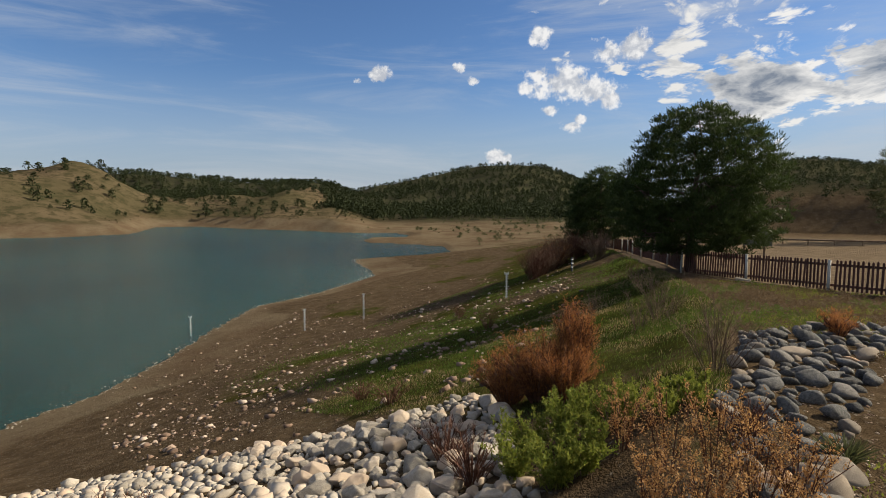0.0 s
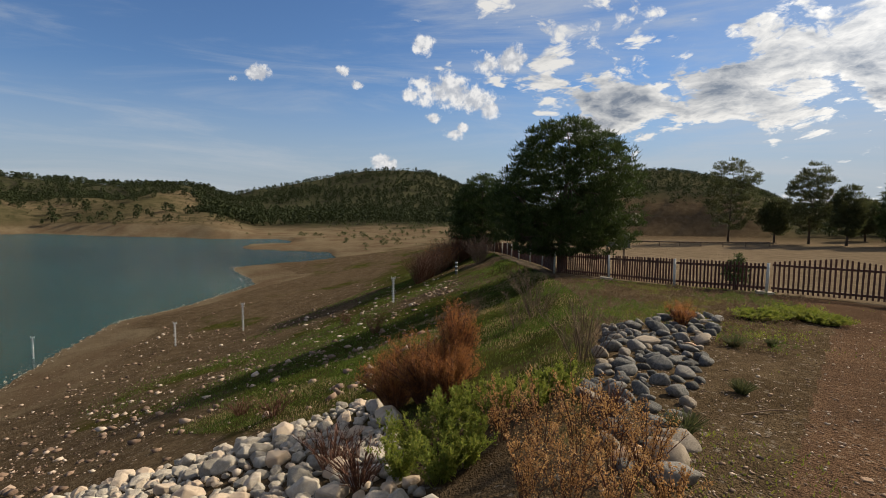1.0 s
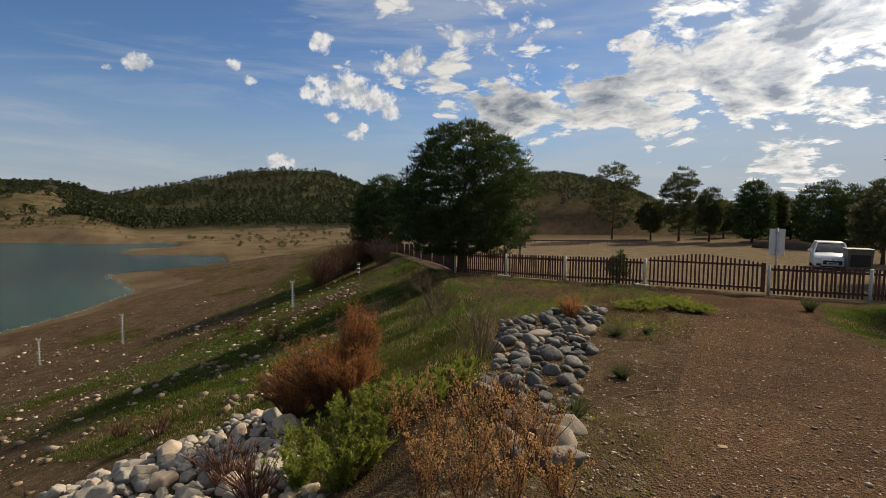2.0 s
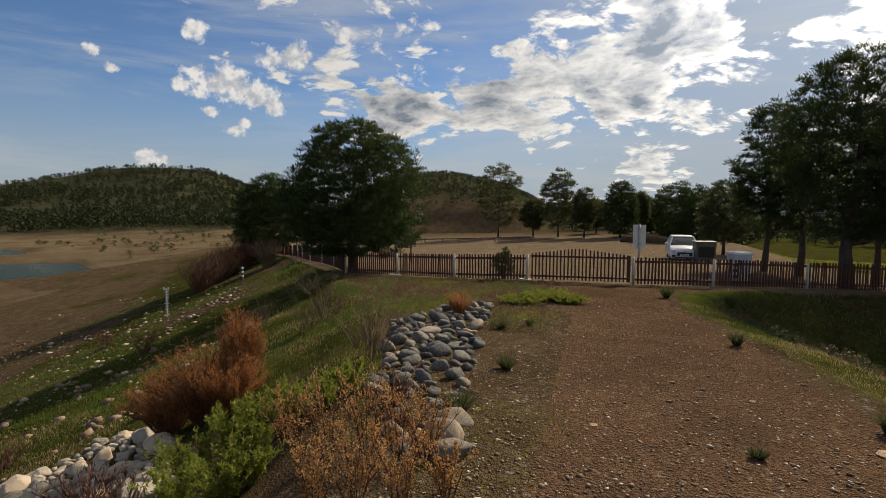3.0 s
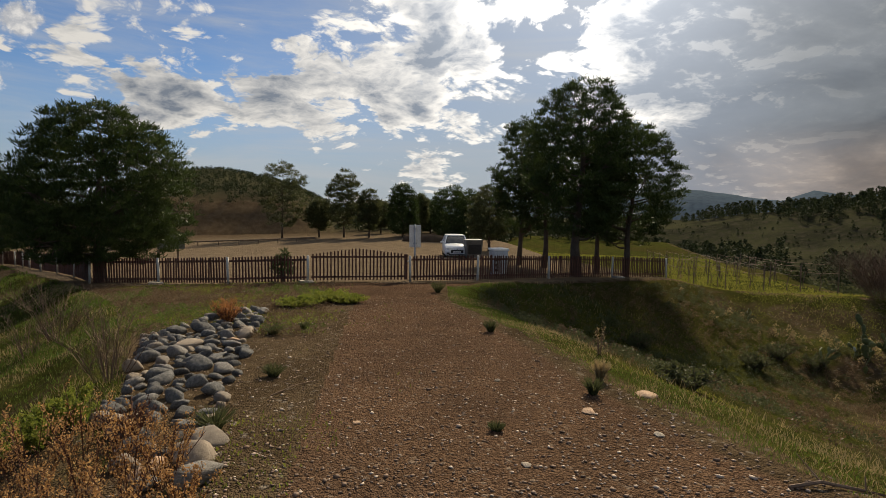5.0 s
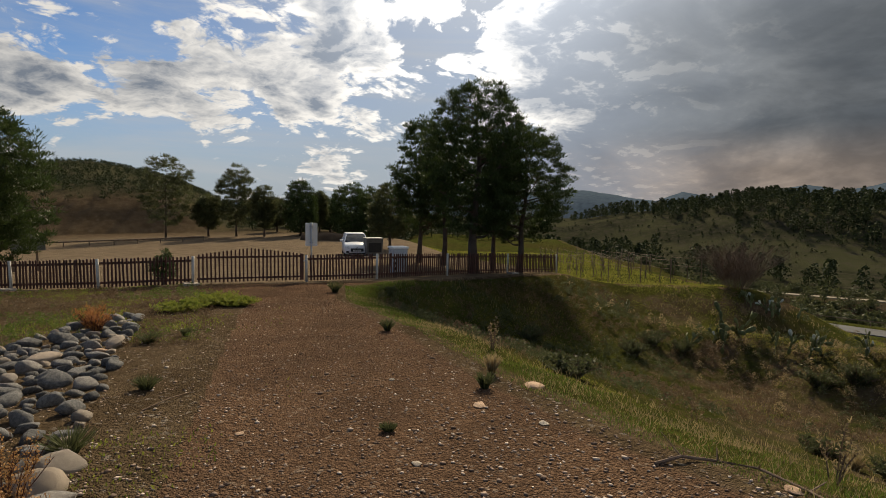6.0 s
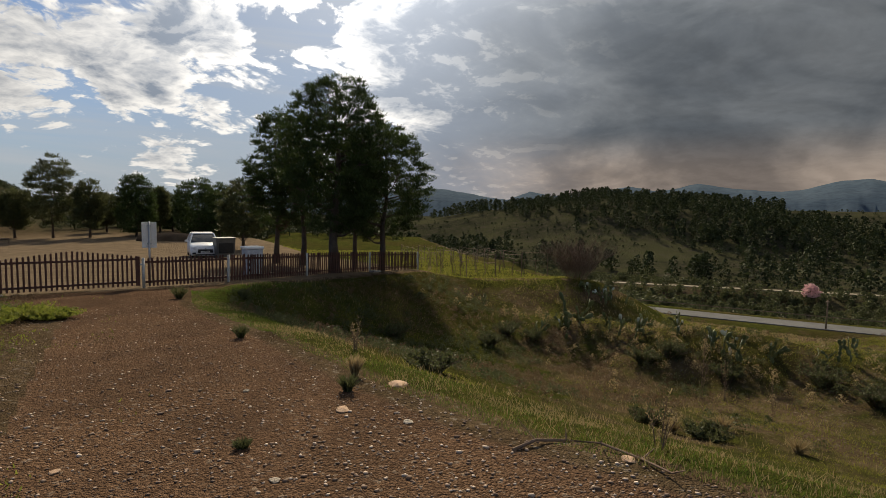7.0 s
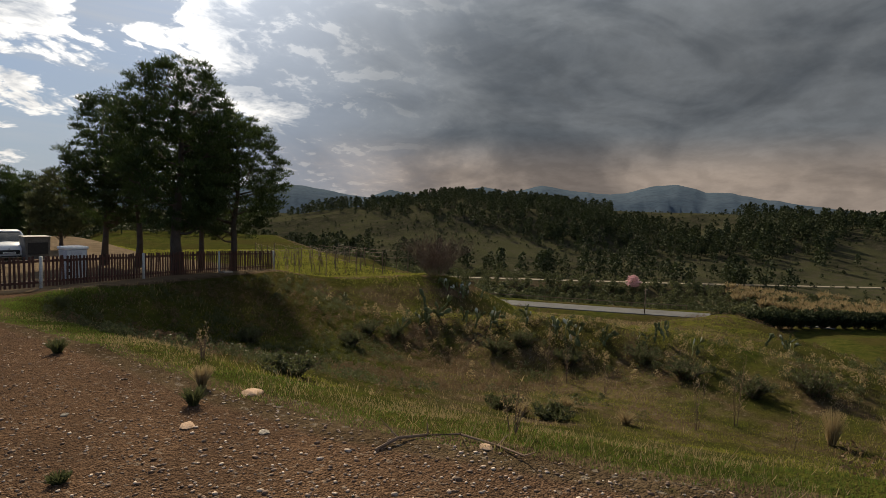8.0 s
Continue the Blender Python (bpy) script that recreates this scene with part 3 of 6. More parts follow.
    cover["shore"] = np.where(lakeward, smooth(8, 2.5, dw + fbm(x, y, 9.0, 3, 51) * 5) * (r < 160), 0) + ((r >= 160) & (yaw > 30)) * smooth(14, 6, dw)
    cover["shore"] = np.maximum(cover["shore"], (yaw > 32) * smooth(90, 110, r) * smooth(250, 200, r) * smooth(-6.4, -7.8, z + fbm(x, y, 16.0, 4, 61) * 3))
    g_left = smooth(4, 11, dw) * smooth(2, 6, y) * (0.34 + 0.30 * smooth(13, 4, d) + 0.7 * fbm(x, y, 5.0, 4, 91))
    shady = np.exp(-((x - 6.5) ** 2 / 20 + (y - 15.5) ** 2 / 14))
    g_right = (1 - 0.3 * smooth(11, 13, x) * smooth(3.2, 1.6, d) * smooth(8, 14, y)) * smooth(0.0, 0.5, d) * np.where(d < 1.6, 0.85, np.clip(0.66 + 0.6 * fbm(x, y, 6.0, 4, 93), 0, 1))
    g_top = top * (y < 17) * smooth(0.7, 0.1, -db) * 0.35 * (x > 0) + top * (terrace > 0.3) * 0.85
    g_rest = top * (y < 17.0) * smooth(-0.2, -1.0, x - np.interp(y, [-60, 4, 12, 17], [-1.0, -0.7, -1.0, -2.8])) * 0.22 * (x < 0)
    cover["green"] = np.clip(np.where(lakeward, g_left, g_right) * (~top) + g_top + g_rest, 0, 1) * (1 - smooth(100, 150, r))
    cover["far"] = np.clip(1 - near_lake, 0, 1) * (1 - np.clip(cover["shore"], 0, 1)) * (1 - smooth(6, 12, yaw) * smooth(36, 28, yaw) * smooth(88, 83.5, brow) * (r < 110))
    cover["forest"] = np.clip(np.where(yaw > 24, np.maximum(smooth(64, 56, yaw), smooth(350, 430, r + ridge * 40)), smooth(10, -10, yaw) * 0.15 + 0.82), 0, 1)
    return z, cover


def ground_z(x, y):
    return float(land(np.array([x]), np.array([y]))[0][0])


def spot(yaw, up, eye=EYE, lo=1.0, hi=400.0):
    """Where a line of sight from eye (bearing, elevation in degrees) first meets the ground."""
    d = heading(yaw, up)
    k = math.cos(radians(up))
    s = np.geomspace(lo, hi, 3000) / k
    x, y, z = eye.x + d.x * s, eye.y + d.y * s, eye.z + d.z * s
    below = np.nonzero(z < land(x, y)[0])[0]
    i = below[0] if len(below) else -1
    return Vector((x[i], y[i], z[i]))


def make_ground():
    yaws = np.unique(np.concatenate([np.arange(-112, 116, 0.45), np.arange(116, 248.1, 3.0)]))
    rs = np.concatenate([[0.25], np.geomspace(0.7, 60, 190), np.geomspace(61.5, 1650, 105), [2600, 4400]])
    yy, rr = np.meshgrid(np.radians(yaws), rs)
    x, y = -np.sin(yy) * rr, np.cos(yy) * rr
    z, cover = land(x.ravel(), y.ravel())
    n, m = len(rs), len(yaws)
    i = np.arange((n - 1) * m).reshape(n - 1, m)
    j = np.roll(i, -1, axis=1)
    f = np.stack([i, i + m, j + m, j], -1).reshape(-1, 4)
    me = bpy.data.meshes.new("ground")
    v = np.stack([x.ravel(), y.ravel(), z], 1)
    me.from_pydata(v.tolist(), [], f.tolist() + [list(range(m))])
    for k, a in cover.items():
        at = me.attributes.new(k, "FLOAT", "POINT")
        at.data.foreach_set("value", np.clip(a, 0, 1).astype(np.float32).ravel())
    me.materials.append(M["ground"])
    me.shade_smooth()
    return tagged(new("ground", me), "stony brown earth, gravel track and grassy slopes running to hills", "ground", kind="structure")


make_ground()
bm = bmesh.new()
bmesh.ops.create_grid(bm, x_segments=2, y_segments=2, size=1)
for v in bm.verts:
    v.co = Vector((-135 + v.co.x * 125, -30 + v.co.y * 140, LAKE))
tagged(part("water", bm, "water"), "rippled teal reservoir water with a low level", "water", kind="structure")


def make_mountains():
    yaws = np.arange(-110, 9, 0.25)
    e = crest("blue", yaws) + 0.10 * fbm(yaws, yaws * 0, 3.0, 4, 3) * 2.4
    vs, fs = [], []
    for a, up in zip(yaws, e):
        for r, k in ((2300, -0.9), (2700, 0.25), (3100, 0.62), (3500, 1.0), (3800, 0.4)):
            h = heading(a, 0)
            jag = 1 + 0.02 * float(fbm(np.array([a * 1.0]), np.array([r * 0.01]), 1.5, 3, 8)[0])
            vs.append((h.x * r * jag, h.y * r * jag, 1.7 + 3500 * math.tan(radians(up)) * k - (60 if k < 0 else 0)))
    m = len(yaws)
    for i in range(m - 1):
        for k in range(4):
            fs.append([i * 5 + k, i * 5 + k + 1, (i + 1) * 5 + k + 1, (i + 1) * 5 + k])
    tagged(part("backdrop", (vs, fs), "mountain", smooth=True), "distant mountain range behind the valley, blue-grey from painted haze", "mountains", kind="structure")


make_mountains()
# ---------------------------------------------------------------- stones


def rock_mesh(name, mat, seed, sub=2, flat=0.7, rough=0.28):
    """A broken stone: the hull of a few points, its edges worn off; more points and wear make it rounder."""
    q = np.random.default_rng(int(seed) + 500)
    n = {1: 9, 2: 13, 3: 17}[sub]
    d = q.normal(size=(n, 3))
    for step in range(6):       # spread the corners
        gap = d[:, None] - d[None]
        push = (gap / (np.sum(gap ** 2, 2, keepdims=True) + 0.05)).sum(1)
        d = d + 0.08 * push
        d /= np.linalg.norm(d, axis=1, keepdims=True)
    d *= 1 + rough * q.uniform(-0.6, 0.6, (n, 1))
    bm = bmesh.new()
    for p in d:
        bm.verts.new((p[0] * 1.2, p[1] * 0.92, p[2] * flat))
    bmesh.ops.convex_hull(bm, input=bm.verts[:])
    if sub > 1:
        bmesh.ops.bevel(bm, geom=bm.edges[:], offset=0.07 if sub == 2 else 0.13, segments=1 if sub == 2 else 3, profile=0.6, affect="EDGES", clamp_overlap=True)
    bmesh.ops.recalc_face_normals(bm, faces=bm.faces[:])
    bmesh.ops.triangulate(bm, faces=bm.faces[:])
    me = bpy.data.meshes.new(name)
    bm.to_mesh(me)
    bm.free()
    me.materials.append(M[mat])
    if sub == 3:
        me.shade_smooth()
    return me


def boulder_mesh(name, mat, seed, fine=2, flat=0.62, cuts=7):
    """A river boulder: a ball with a few worn faces cut into it, flattened."""
    q = np.random.default_rng(int(seed) + 900)
    bm = bmesh.new()
    bmesh.ops.create_icosphere(bm, subdivisions=fine, radius=1.0)
    planes = [(Vector(d / np.linalg.norm(d)), q.uniform(0.46, 0.86)) for d in q.normal(size=(cuts, 3))]
    for v in bm.verts:
        for d, k in planes:
            over = v.co.dot(d) - k
            if over > 0:
                v.co -= d * over * 0.92
        v.co *= 1 + 0.10 * noise.noise(v.co * 1.6 + Vector((seed * 3.1, 0, 0)))
        v.co = Vector((v.co.x * 1.25, v.co.y * 0.95, v.co.z * flat))
    for f in bm.faces:
        f.smooth = True
    for e in bm.edges:
        e.smooth = e.calc_face_angle(0.0) < 0.5
    me = bpy.data.meshes.new(name)
    bm.to_mesh(me)
    bm.free()
    me.materials.append(M[mat])
    return me


def scatter(n, region, gap, seed, tries=40):
    """Up to n points inside a polygon, no two nearer than gap(x, y)."""
    r = np.random.default_rng(seed)
    xs, ys = [p[0] for p in region], [p[1] for p in region]
    pts = np.stack([r.uniform(min(xs), max(xs), n * tries), r.uniform(min(ys), max(ys), n * tries)], 1)
    pts = pts[inside(pts[:, 0], pts[:, 1], region)]
    gaps = gap(pts[:, 0], pts[:, 1])
    got, cell = [], {}
    size = 0.45
    for (x, y), g in zip(pts.tolist(), gaps.tolist()):
        if len(got) >= n:
            break
        i, j = int(x // size), int(y // size)
        free = True
        for k in ((i, j), (i - 1, j), (i + 1, j), (i, j - 1), (i, j + 1), (i - 1, j - 1), (i + 1, j + 1), (i - 1, j + 1), (i + 1, j - 1)):
            for a, b, h in cell.get(k, ()):
                if (x - a) ** 2 + (y - b) ** 2 < ((g + h) / 2) ** 2:
                    free = False
                    break
            if not free:
                break
        if free:
            cell.setdefault((i, j), []).append((x, y, g))
            got.append((x, y, g))
    return np.array(got)


def stone_mass(name, label, mat, xyz, size, kind="stuff", sub=1, flat=0.65, seed=1, category="stones"):
    """Many stones in one mesh."""
    r = np.random.default_rng(seed)
    vs, fs, o = [], [], 0
    shapes = []
    for k in range(6):
        me = rock_mesh("shape", mat, 40 + k + seed, sub, flat)
        v = np.array([x.co for x in me.vertices])
        f = np.array([list(p.vertices) for p in me.polygons])
        shapes.append((v, f))
        bpy.data.meshes.remove(me)
    for (x, y, z), s in zip(xyz, size):
        v, f = shapes[r.integers(6)]
        a = r.uniform(0, 6.28)
        c, q = math.cos(a), math.sin(a)
        k = s * r.uniform(0.8, 1.2, 3)
        p = v * k
        vs.append(np.stack([p[:, 0] * c - p[:, 1] * q + x, p[:, 0] * q + p[:, 1] * c + y, p[:, 2] + z], 1))
        fs.append(f + o)
        o += len(v)
    ob = part(name, (np.concatenate(vs), np.concatenate(fs)), mat)
    return tagged(ob, label, category, kind=kind)


# loose stone-lined ditch beside the track
AXIS = [(3.3, -1.42, 0.22), (4.1, -1.72, 0.32), (4.9, -2.15, 0.55), (5.7, -2.25, 0.52), (6.5, -2.5, 0.66), (8.2, -3.1, 0.82), (9.2, -3.0, 0.62), (10.4, -3.1, 0.45), (11.1, -3.0, 0.3)]
ys, cx, hw = zip(*AXIS)
band = [(np.interp(y, ys, cx) - np.interp(y, ys, hw), y) for y in np.linspace(3.3, 11.1, 24)] + \
       [(np.interp(y, ys, cx) + np.interp(y, ys, hw), y) for y in np.linspace(11.1, 3.3, 24)]
ditch = thing("stone_ditch", "ditch lined with loose grey river boulders beside the track", "ditch", kind="structure")
shapes = [boulder_mesh("stone", "grey_stone", k, 2, 0.66 + 0.05 * (k % 4), 10 + k % 5) for k in range(10)] + [boulder_mesh("stone", "tan_stone", 20, 2, 0.5, 5)]
r = np.random.default_rng(12)
for k, (x, y, g) in enumerate(scatter(260, band, lambda x, y: 0.12 + 0.20 * ((x * 7.7 + y * 3.1) % 1.0), 4)):
    ob = new("stone", shapes[10] if k in (3, 31, 77) else shapes[r.integers(10)])
    ob.parent = ditch
    s = g * r.uniform(0.48, 0.58)
    ob.matrix_basis = pose(x, y, ground_z(x, y) + s * 0.24, r.uniform(-22, 22), r.uniform(-22, 22), r.uniform(-50, 50) + 20) @ Matrix.Diagonal((s * r.uniform(0.9, 1.25), s * r.uniform(0.75, 1.05), s * r.uniform(0.85, 1.2), 1))

# rock armour on the dam's face
FACE = [(-2.4, 0.2), (-24, -5)] + [tuple(spot(a, e, Vector((-0.34, -0.05, 1.7))).xy) for a, e in ((96.5, -24.4), (88, -25.0), (80.5, -25.5), (71, -25.2), (62, -24.2), (55, -22.8), (50, -21.2), (46, -22.5), (45, -27), (41, -32))]
armour = thing("rock_armour", "pale limestone rubble armouring the dam's lake-side face", "rubble", kind="structure")
face = scatter(6500, FACE, lambda x, y: 0.10 + 0.22 * ((x * 5.3 + y * 9.7) % 1.0) ** 2, 6, 11)
zs = land(face[:, 0], face[:, 1])[0]
near_first = (face[:, 1] > 2.0) & (face[:, 0] < -3)
shapes = [rock_mesh("stone", "pale_stone", 60 + k, 2, 0.68, 0.3) for k in range(8)]
count = 0
rest = []
for i, (x, y, g) in enumerate(face):
    if near_first[i] and count < 300:
        ob = new("stone", shapes[r.integers(8)])
        ob.parent = armour
        s = g * 0.66
        ob.matrix_basis = pose(x, y, zs[i] + s * 0.25, r.uniform(-25, 25), r.uniform(-25, 25), r.uniform(0, 360)) @ Matrix.Diagonal((s, s * r.uniform(0.75, 1.1), s * r.uniform(0.8, 1.15), 1))
        count += 1
    else:
        rest.append(i)
rest = np.array(rest)
ob = stone_mass("rubble", "", "pale_stones", np.stack([face[rest, 0], face[rest, 1], zs[rest] + face[rest, 2] * 0.12], 1), face[rest, 2] * 0.58, sub=1, seed=3)
ob.parent = armour
del ob["category"]

# stones strewn over the bank and the beach
r = np.random.default_rng(5)
xy = np.stack([r.uniform(-60, -3.5, 42000), r.uniform(1, 48, 42000)], 1)
dwat = seg_dist(xy[:, 0], xy[:, 1], SHORE, True)
dbr = seg_dist(xy[:, 0], xy[:, 1], BRINK, True)
ok = ~inside(xy[:, 0], xy[:, 1], SHORE) & ~inside(xy[:, 0], xy[:, 1], BRINK) & (dbr > 3.0) & ~inside(xy[:, 0], xy[:, 1], FACE)
dens = 0.26 + 0.6 * smooth(-0.15, 0.35, fbm(xy[:, 0], xy[:, 1], 7.0, 3, 77)) + 0.12 * smooth(8, 2, np.abs(seg_dist(xy[:, 0], xy[:, 1], [(-10, 9), (-22, 14), (-30, 22)])))
dens = 1.1 * dens * (0.45 + 0.8 * smooth(0.0, 0.3, fbm(xy[:, 0], xy[:, 1], 2.6, 3, 78))) * np.where(dwat < 6, 0.25, 1) * smooth(60, 20, np.hypot(*xy.T)) * 1.2
xy = xy[ok & (r.uniform(size=len(xy)) < dens)]
size = 0.012 + 0.13 * r.uniform(size=len(xy)) ** 8 + 0.030 * r.uniform(size=len(xy)) ** 2
stone_mass("strewn_stones", "pale stones strewn over the grassy bank and beach", "pebbles", np.stack([*xy.T, land(*xy.T)[0] + size * 0.2], 1), size, seed=9)
# pale line of cobbles along the water's edge
pts = []
for (ax, ay), (bx, by) in zip(SHORE[2:11], SHORE[3:12]):
    for t in np.linspace(0, 1, int(math.hypot(bx - ax, by - ay) * 13)):
        pts.append((ax + (bx - ax) * t + r.normal() * 0.35, ay + (by - ay) * t + r.normal() * 0.35))
pts = np.array(pts)
stone_mass("shore_cobbles", "pale cobbles in a line at the water's edge", "pale_stones", np.stack([*pts.T, np.maximum(land(*pts.T)[0], LAKE) + 0.02], 1), 0.02 + 0.045 * r.uniform(size=len(pts)) ** 2, seed=10)
# chippings on the track
rr, aa = 0.35 + 13 * r.uniform(size=36000) ** 1.35, np.radians(r.uniform(-115, 110, 36000))
xy = np.stack([-np.sin(aa) * rr, np.cos(aa) * rr], 1)
xy = np.concatenate([xy, np.stack([r.uniform(-2.2, 4.4, 5000), r.uniform(-7, 0.5, 5000)], 1)])
xy = xy[inside(*xy.T, BRINK) & (xy[:, 0] > -2.6) & (xy[:, 1] < 16.8)]
size = 0.0065 + 0.010 * r.uniform(size=len(xy)) ** 1.5 + 0.014 * r.uniform(size=len(xy)) ** 12
stone_mass("chippings", "reddish-brown stone chippings loose on the track", "pebbles", np.stack([*xy.T, land(*xy.T)[0] + size * 0.25], 1), size, seed=11, flat=0.5, category="gravel")
r = np.random.default_rng(15)
for (x, y), s, mat in (((1.87, 4.71), 0.075, "tan_stone"), ((2.68, 5.2), 0.12, "tan_stone"), ((2.25, 4.1), 0.05, "pale_stone"), ((-0.3, 4.55), 0.04, "tan_stone"), ((0.7, 3.1), 0.035, "tan_stone"), ((1.2, 5.8), 0.04, "pale_stone"), ((3.3, 2.6), 0.06, "tan_stone"), ((1.0, 3.6), 0.045, "pale_stone")):
    ob = new("stone", rock_mesh("stone", mat, int(s * 900), 2, 0.3, 0.3))
    ob.matrix_basis = pose(x, y, ground_z(x, y) + s * 0.12, 0, 0, r.uniform(0, 360)) @ Matrix.Diagonal((s, s, s, 1))
    tagged(ob, "flat reddish stone lying on the gravel track" if mat == "tan_stone" else "flat pale slab of stone lying at the track", "stone", group="stones on the track")

# ---------------------------------------------------------------- fence and gate
FH = 0.85


def picket_mesh(width=0.052, thick=0.022, h=1.0):
    bm = bmesh.new()
    prof = [(-width / 2, 0), (width / 2, 0), (width / 2, h - 0.03), (width * 0.3, h - 0.008), (0, h), (-width * 0.3, h - 0.008), (-width / 2, h - 0.03)]
    a = [bm.verts.new((x, -thick / 2, z)) for x, z in prof]
    b = [bm.verts.new((x, thick / 2, z)) for x, z in prof]
    bm.faces.new(a)
    bm.faces.new(b[::-1])
    for i in range(len(a)):
        j = (i + 1) % len(a)
        bm.faces.new((a[j], a[i], b[i], b[j]))
    me = bpy.data.meshes.new("picket")
    bm.to_mesh(me)
    bm.free()
    me.materials.append(M["picket"])
    return me


PICKET = picket_mesh()
bm = bmesh.new()
bmesh.ops.create_cone(bm, cap_ends=True, segments=10, radius1=0.042, radius2=0.040, depth=1.0)
for v in bm.verts:
    v.co.z += 0.5
POST = bpy.data.meshes.new("post")
bm.to_mesh(POST)
bm.free()
POST.materials.append(M["post"])
POST.shade_smooth()


def fence_run(label, pts, gap=0.105, extra=(0.0,), posts=True, last=True):
    """A picket fence along ground points: posts, two rails and pickets between them."""
    f = thing("picket_fence", label, "fence", (pts[0][0], pts[0][1], ground_z(*pts[0])), group="fences round the car park")
    o = f.matrix_basis.translation
    rr = np.random.default_rng(len(pts) + 3)
    for i, ((ax, ay), (bx, by)) in enumerate(zip(pts[:-1], pts[1:])):
        L = math.hypot(bx - ax, by - ay)
        az, bz = ground_z(ax, ay), ground_z(bx, by)
        turn = math.degrees(math.atan2(by - ay, bx - ax))
        tilt = -math.degrees(math.atan2(bz - az, L))
        for k in range(1, int(L / gap)):
            t = (k + 0.5 * (L / gap - int(L / gap))) * gap / L
            p = new("picket", PICKET)
            p.parent = f
            p.matrix_basis = Matrix.Translation(-o) @ pose(ax + (bx - ax) * t, ay + (by - ay) * t, az + (bz - az) * t + 0.03, rr.normal() * 0.8, rr.normal() * 0.9, turn) @ Matrix.Diagonal((1, 1, FH * (1 + rr.normal() * 0.012), 1))
        for h in (0.14, FH - 0.13):
            b = boxed(0, 0.012, h - 0.035, L, 0.05, h + 0.035, bevel=0.004)
            q = part("rail", b, "picket", f)
            q.matrix_basis = Matrix.Translation(-o) @ pose(ax, ay, az + 0.02, 0, tilt, turn)
    for i, (ax, ay) in enumerate(pts if last else pts[:-1]):
        low = extra[i % len(extra)]
        p = new("post", POST)
        p.parent = f
        n = Vector((0, -0.06, 0))
        p.matrix_basis = Matrix.Translation(-o) @ pose(ax, ay - 0.07, ground_z(ax, ay) - low, rr.normal() * 1.0, rr.normal() * 1.2, 0) @ Matrix.Diagonal((1, 1, FH + low + 0.03, 1))
    return f


GATE_A, GATE_B = (-2.92, 17.25), (0.08, 17.5)
LEFT = [(-10.7, 19.05), (-8.05, 18.3), (-5.5, 17.45), GATE_A]
RUN = [(-30.7, 40.7), (-27.6, 37.6), (-25.4, 35.6), (-23.3, 33.7), (-21.5, 31.7), (-20.0, 30.0), (-17.6, 27.2), (-15.6, 25.2), (-13.2, 22.4), (-10.7, 19.05)]
RIGHT = [(0.42, 17.55), (2.78, 18.0), (5.8, 19.65), (9.0, 21.25), (12.1, 22.6)]
fence_run("dark red-brown picket fence with white posts along the car park", LEFT, extra=(0.05, 0.1, 0.2, 0.05))
fence_run("weathered dark picket fence with white posts running off along the bank", RUN, gap=0.11, last=False)
fence_run("dark red-brown picket fence with pale posts under the pines", RIGHT, extra=(0.05, 0.25, 0.25, 0.1, 0.1))


def make_gate():
    (ax, ay), (bx, by) = GATE_A, GATE_B
    ax, bx = ax + 0.10, bx + 0.22
    L = math.hypot(bx - ax, by - ay)
    g = thing("gate", "closed red-brown picket gate with an arched top", "gate", (ax, ay, ground_z(ax, ay) + 0.04), math.degrees(math.atan2(by - ay, bx - ax)))
    n = 27
    for k in range(n):
        t = (k + 0.5) / n
        top = FH + 0.02 + 0.19 * max(0.0, 1 - abs(t - 0.49) / 0.49)
        p = new("picket", PICKET)
        p.parent = g
        p.matrix_basis = pose(t * L, 0, 0.02, 0, random.uniform(-0.5, 0.5), 0) @ Matrix.Diagonal((0.92, 1, top, 1))
    for h in (0.13, FH - 0.06):
        part("rail", boxed(0, 0.012, h - 0.03, L, 0.05, h + 0.03, bevel=0.004), "picket", g)
    stile = part("stile", boxed(L - 0.06, -0.02, 0.02, L + 0.03, 0.05, FH + 0.02, bevel=0.006), "picket", g, "red-painted end stile")
    part("latch", boxed(L + 0.02, -0.03, 0.62, L + 0.09, 0.03, 0.66, bevel=0.004), "steel", stile)


make_gate()
for x, y in ((-2.95, 17.1), (-8.1, 18.1), (9.2, 21.0)):
    bm = boxed(-0.22, -0.16, -0.12, 0.22, 0.16, 0.07, bevel=0.02)
    ob = part("concrete_footing", bm, "pale_stone")
    ob.matrix_basis = pose(x, y, ground_z(x, y), 0, 4, 20)
    tagged(ob, "rough concrete footing at the foot of a fence post", "footing", group="post footings")

# ---------------------------------------------------------------- trees


CROWNS = {  # width of the crown from its foot to its tip
    "dome": (0.0, 0.10, 0.28, 0.52, 0.76, 0.91, 1.0), "dome_w": (0.50, 0.88, 1.0, 0.97, 0.80, 0.56, 0.22),
    "oval": (0.0, 0.12, 0.34, 0.58, 0.78, 0.92, 1.0), "oval_w": (0.34, 0.70, 0.97, 1.0, 0.84, 0.58, 0.22),
    "spire": (0.0, 0.12, 0.30, 0.55, 0.78, 0.92, 1.0), "spire_w": (0.5, 0.9, 1.0, 0.80, 0.52, 0.28, 0.06),
}


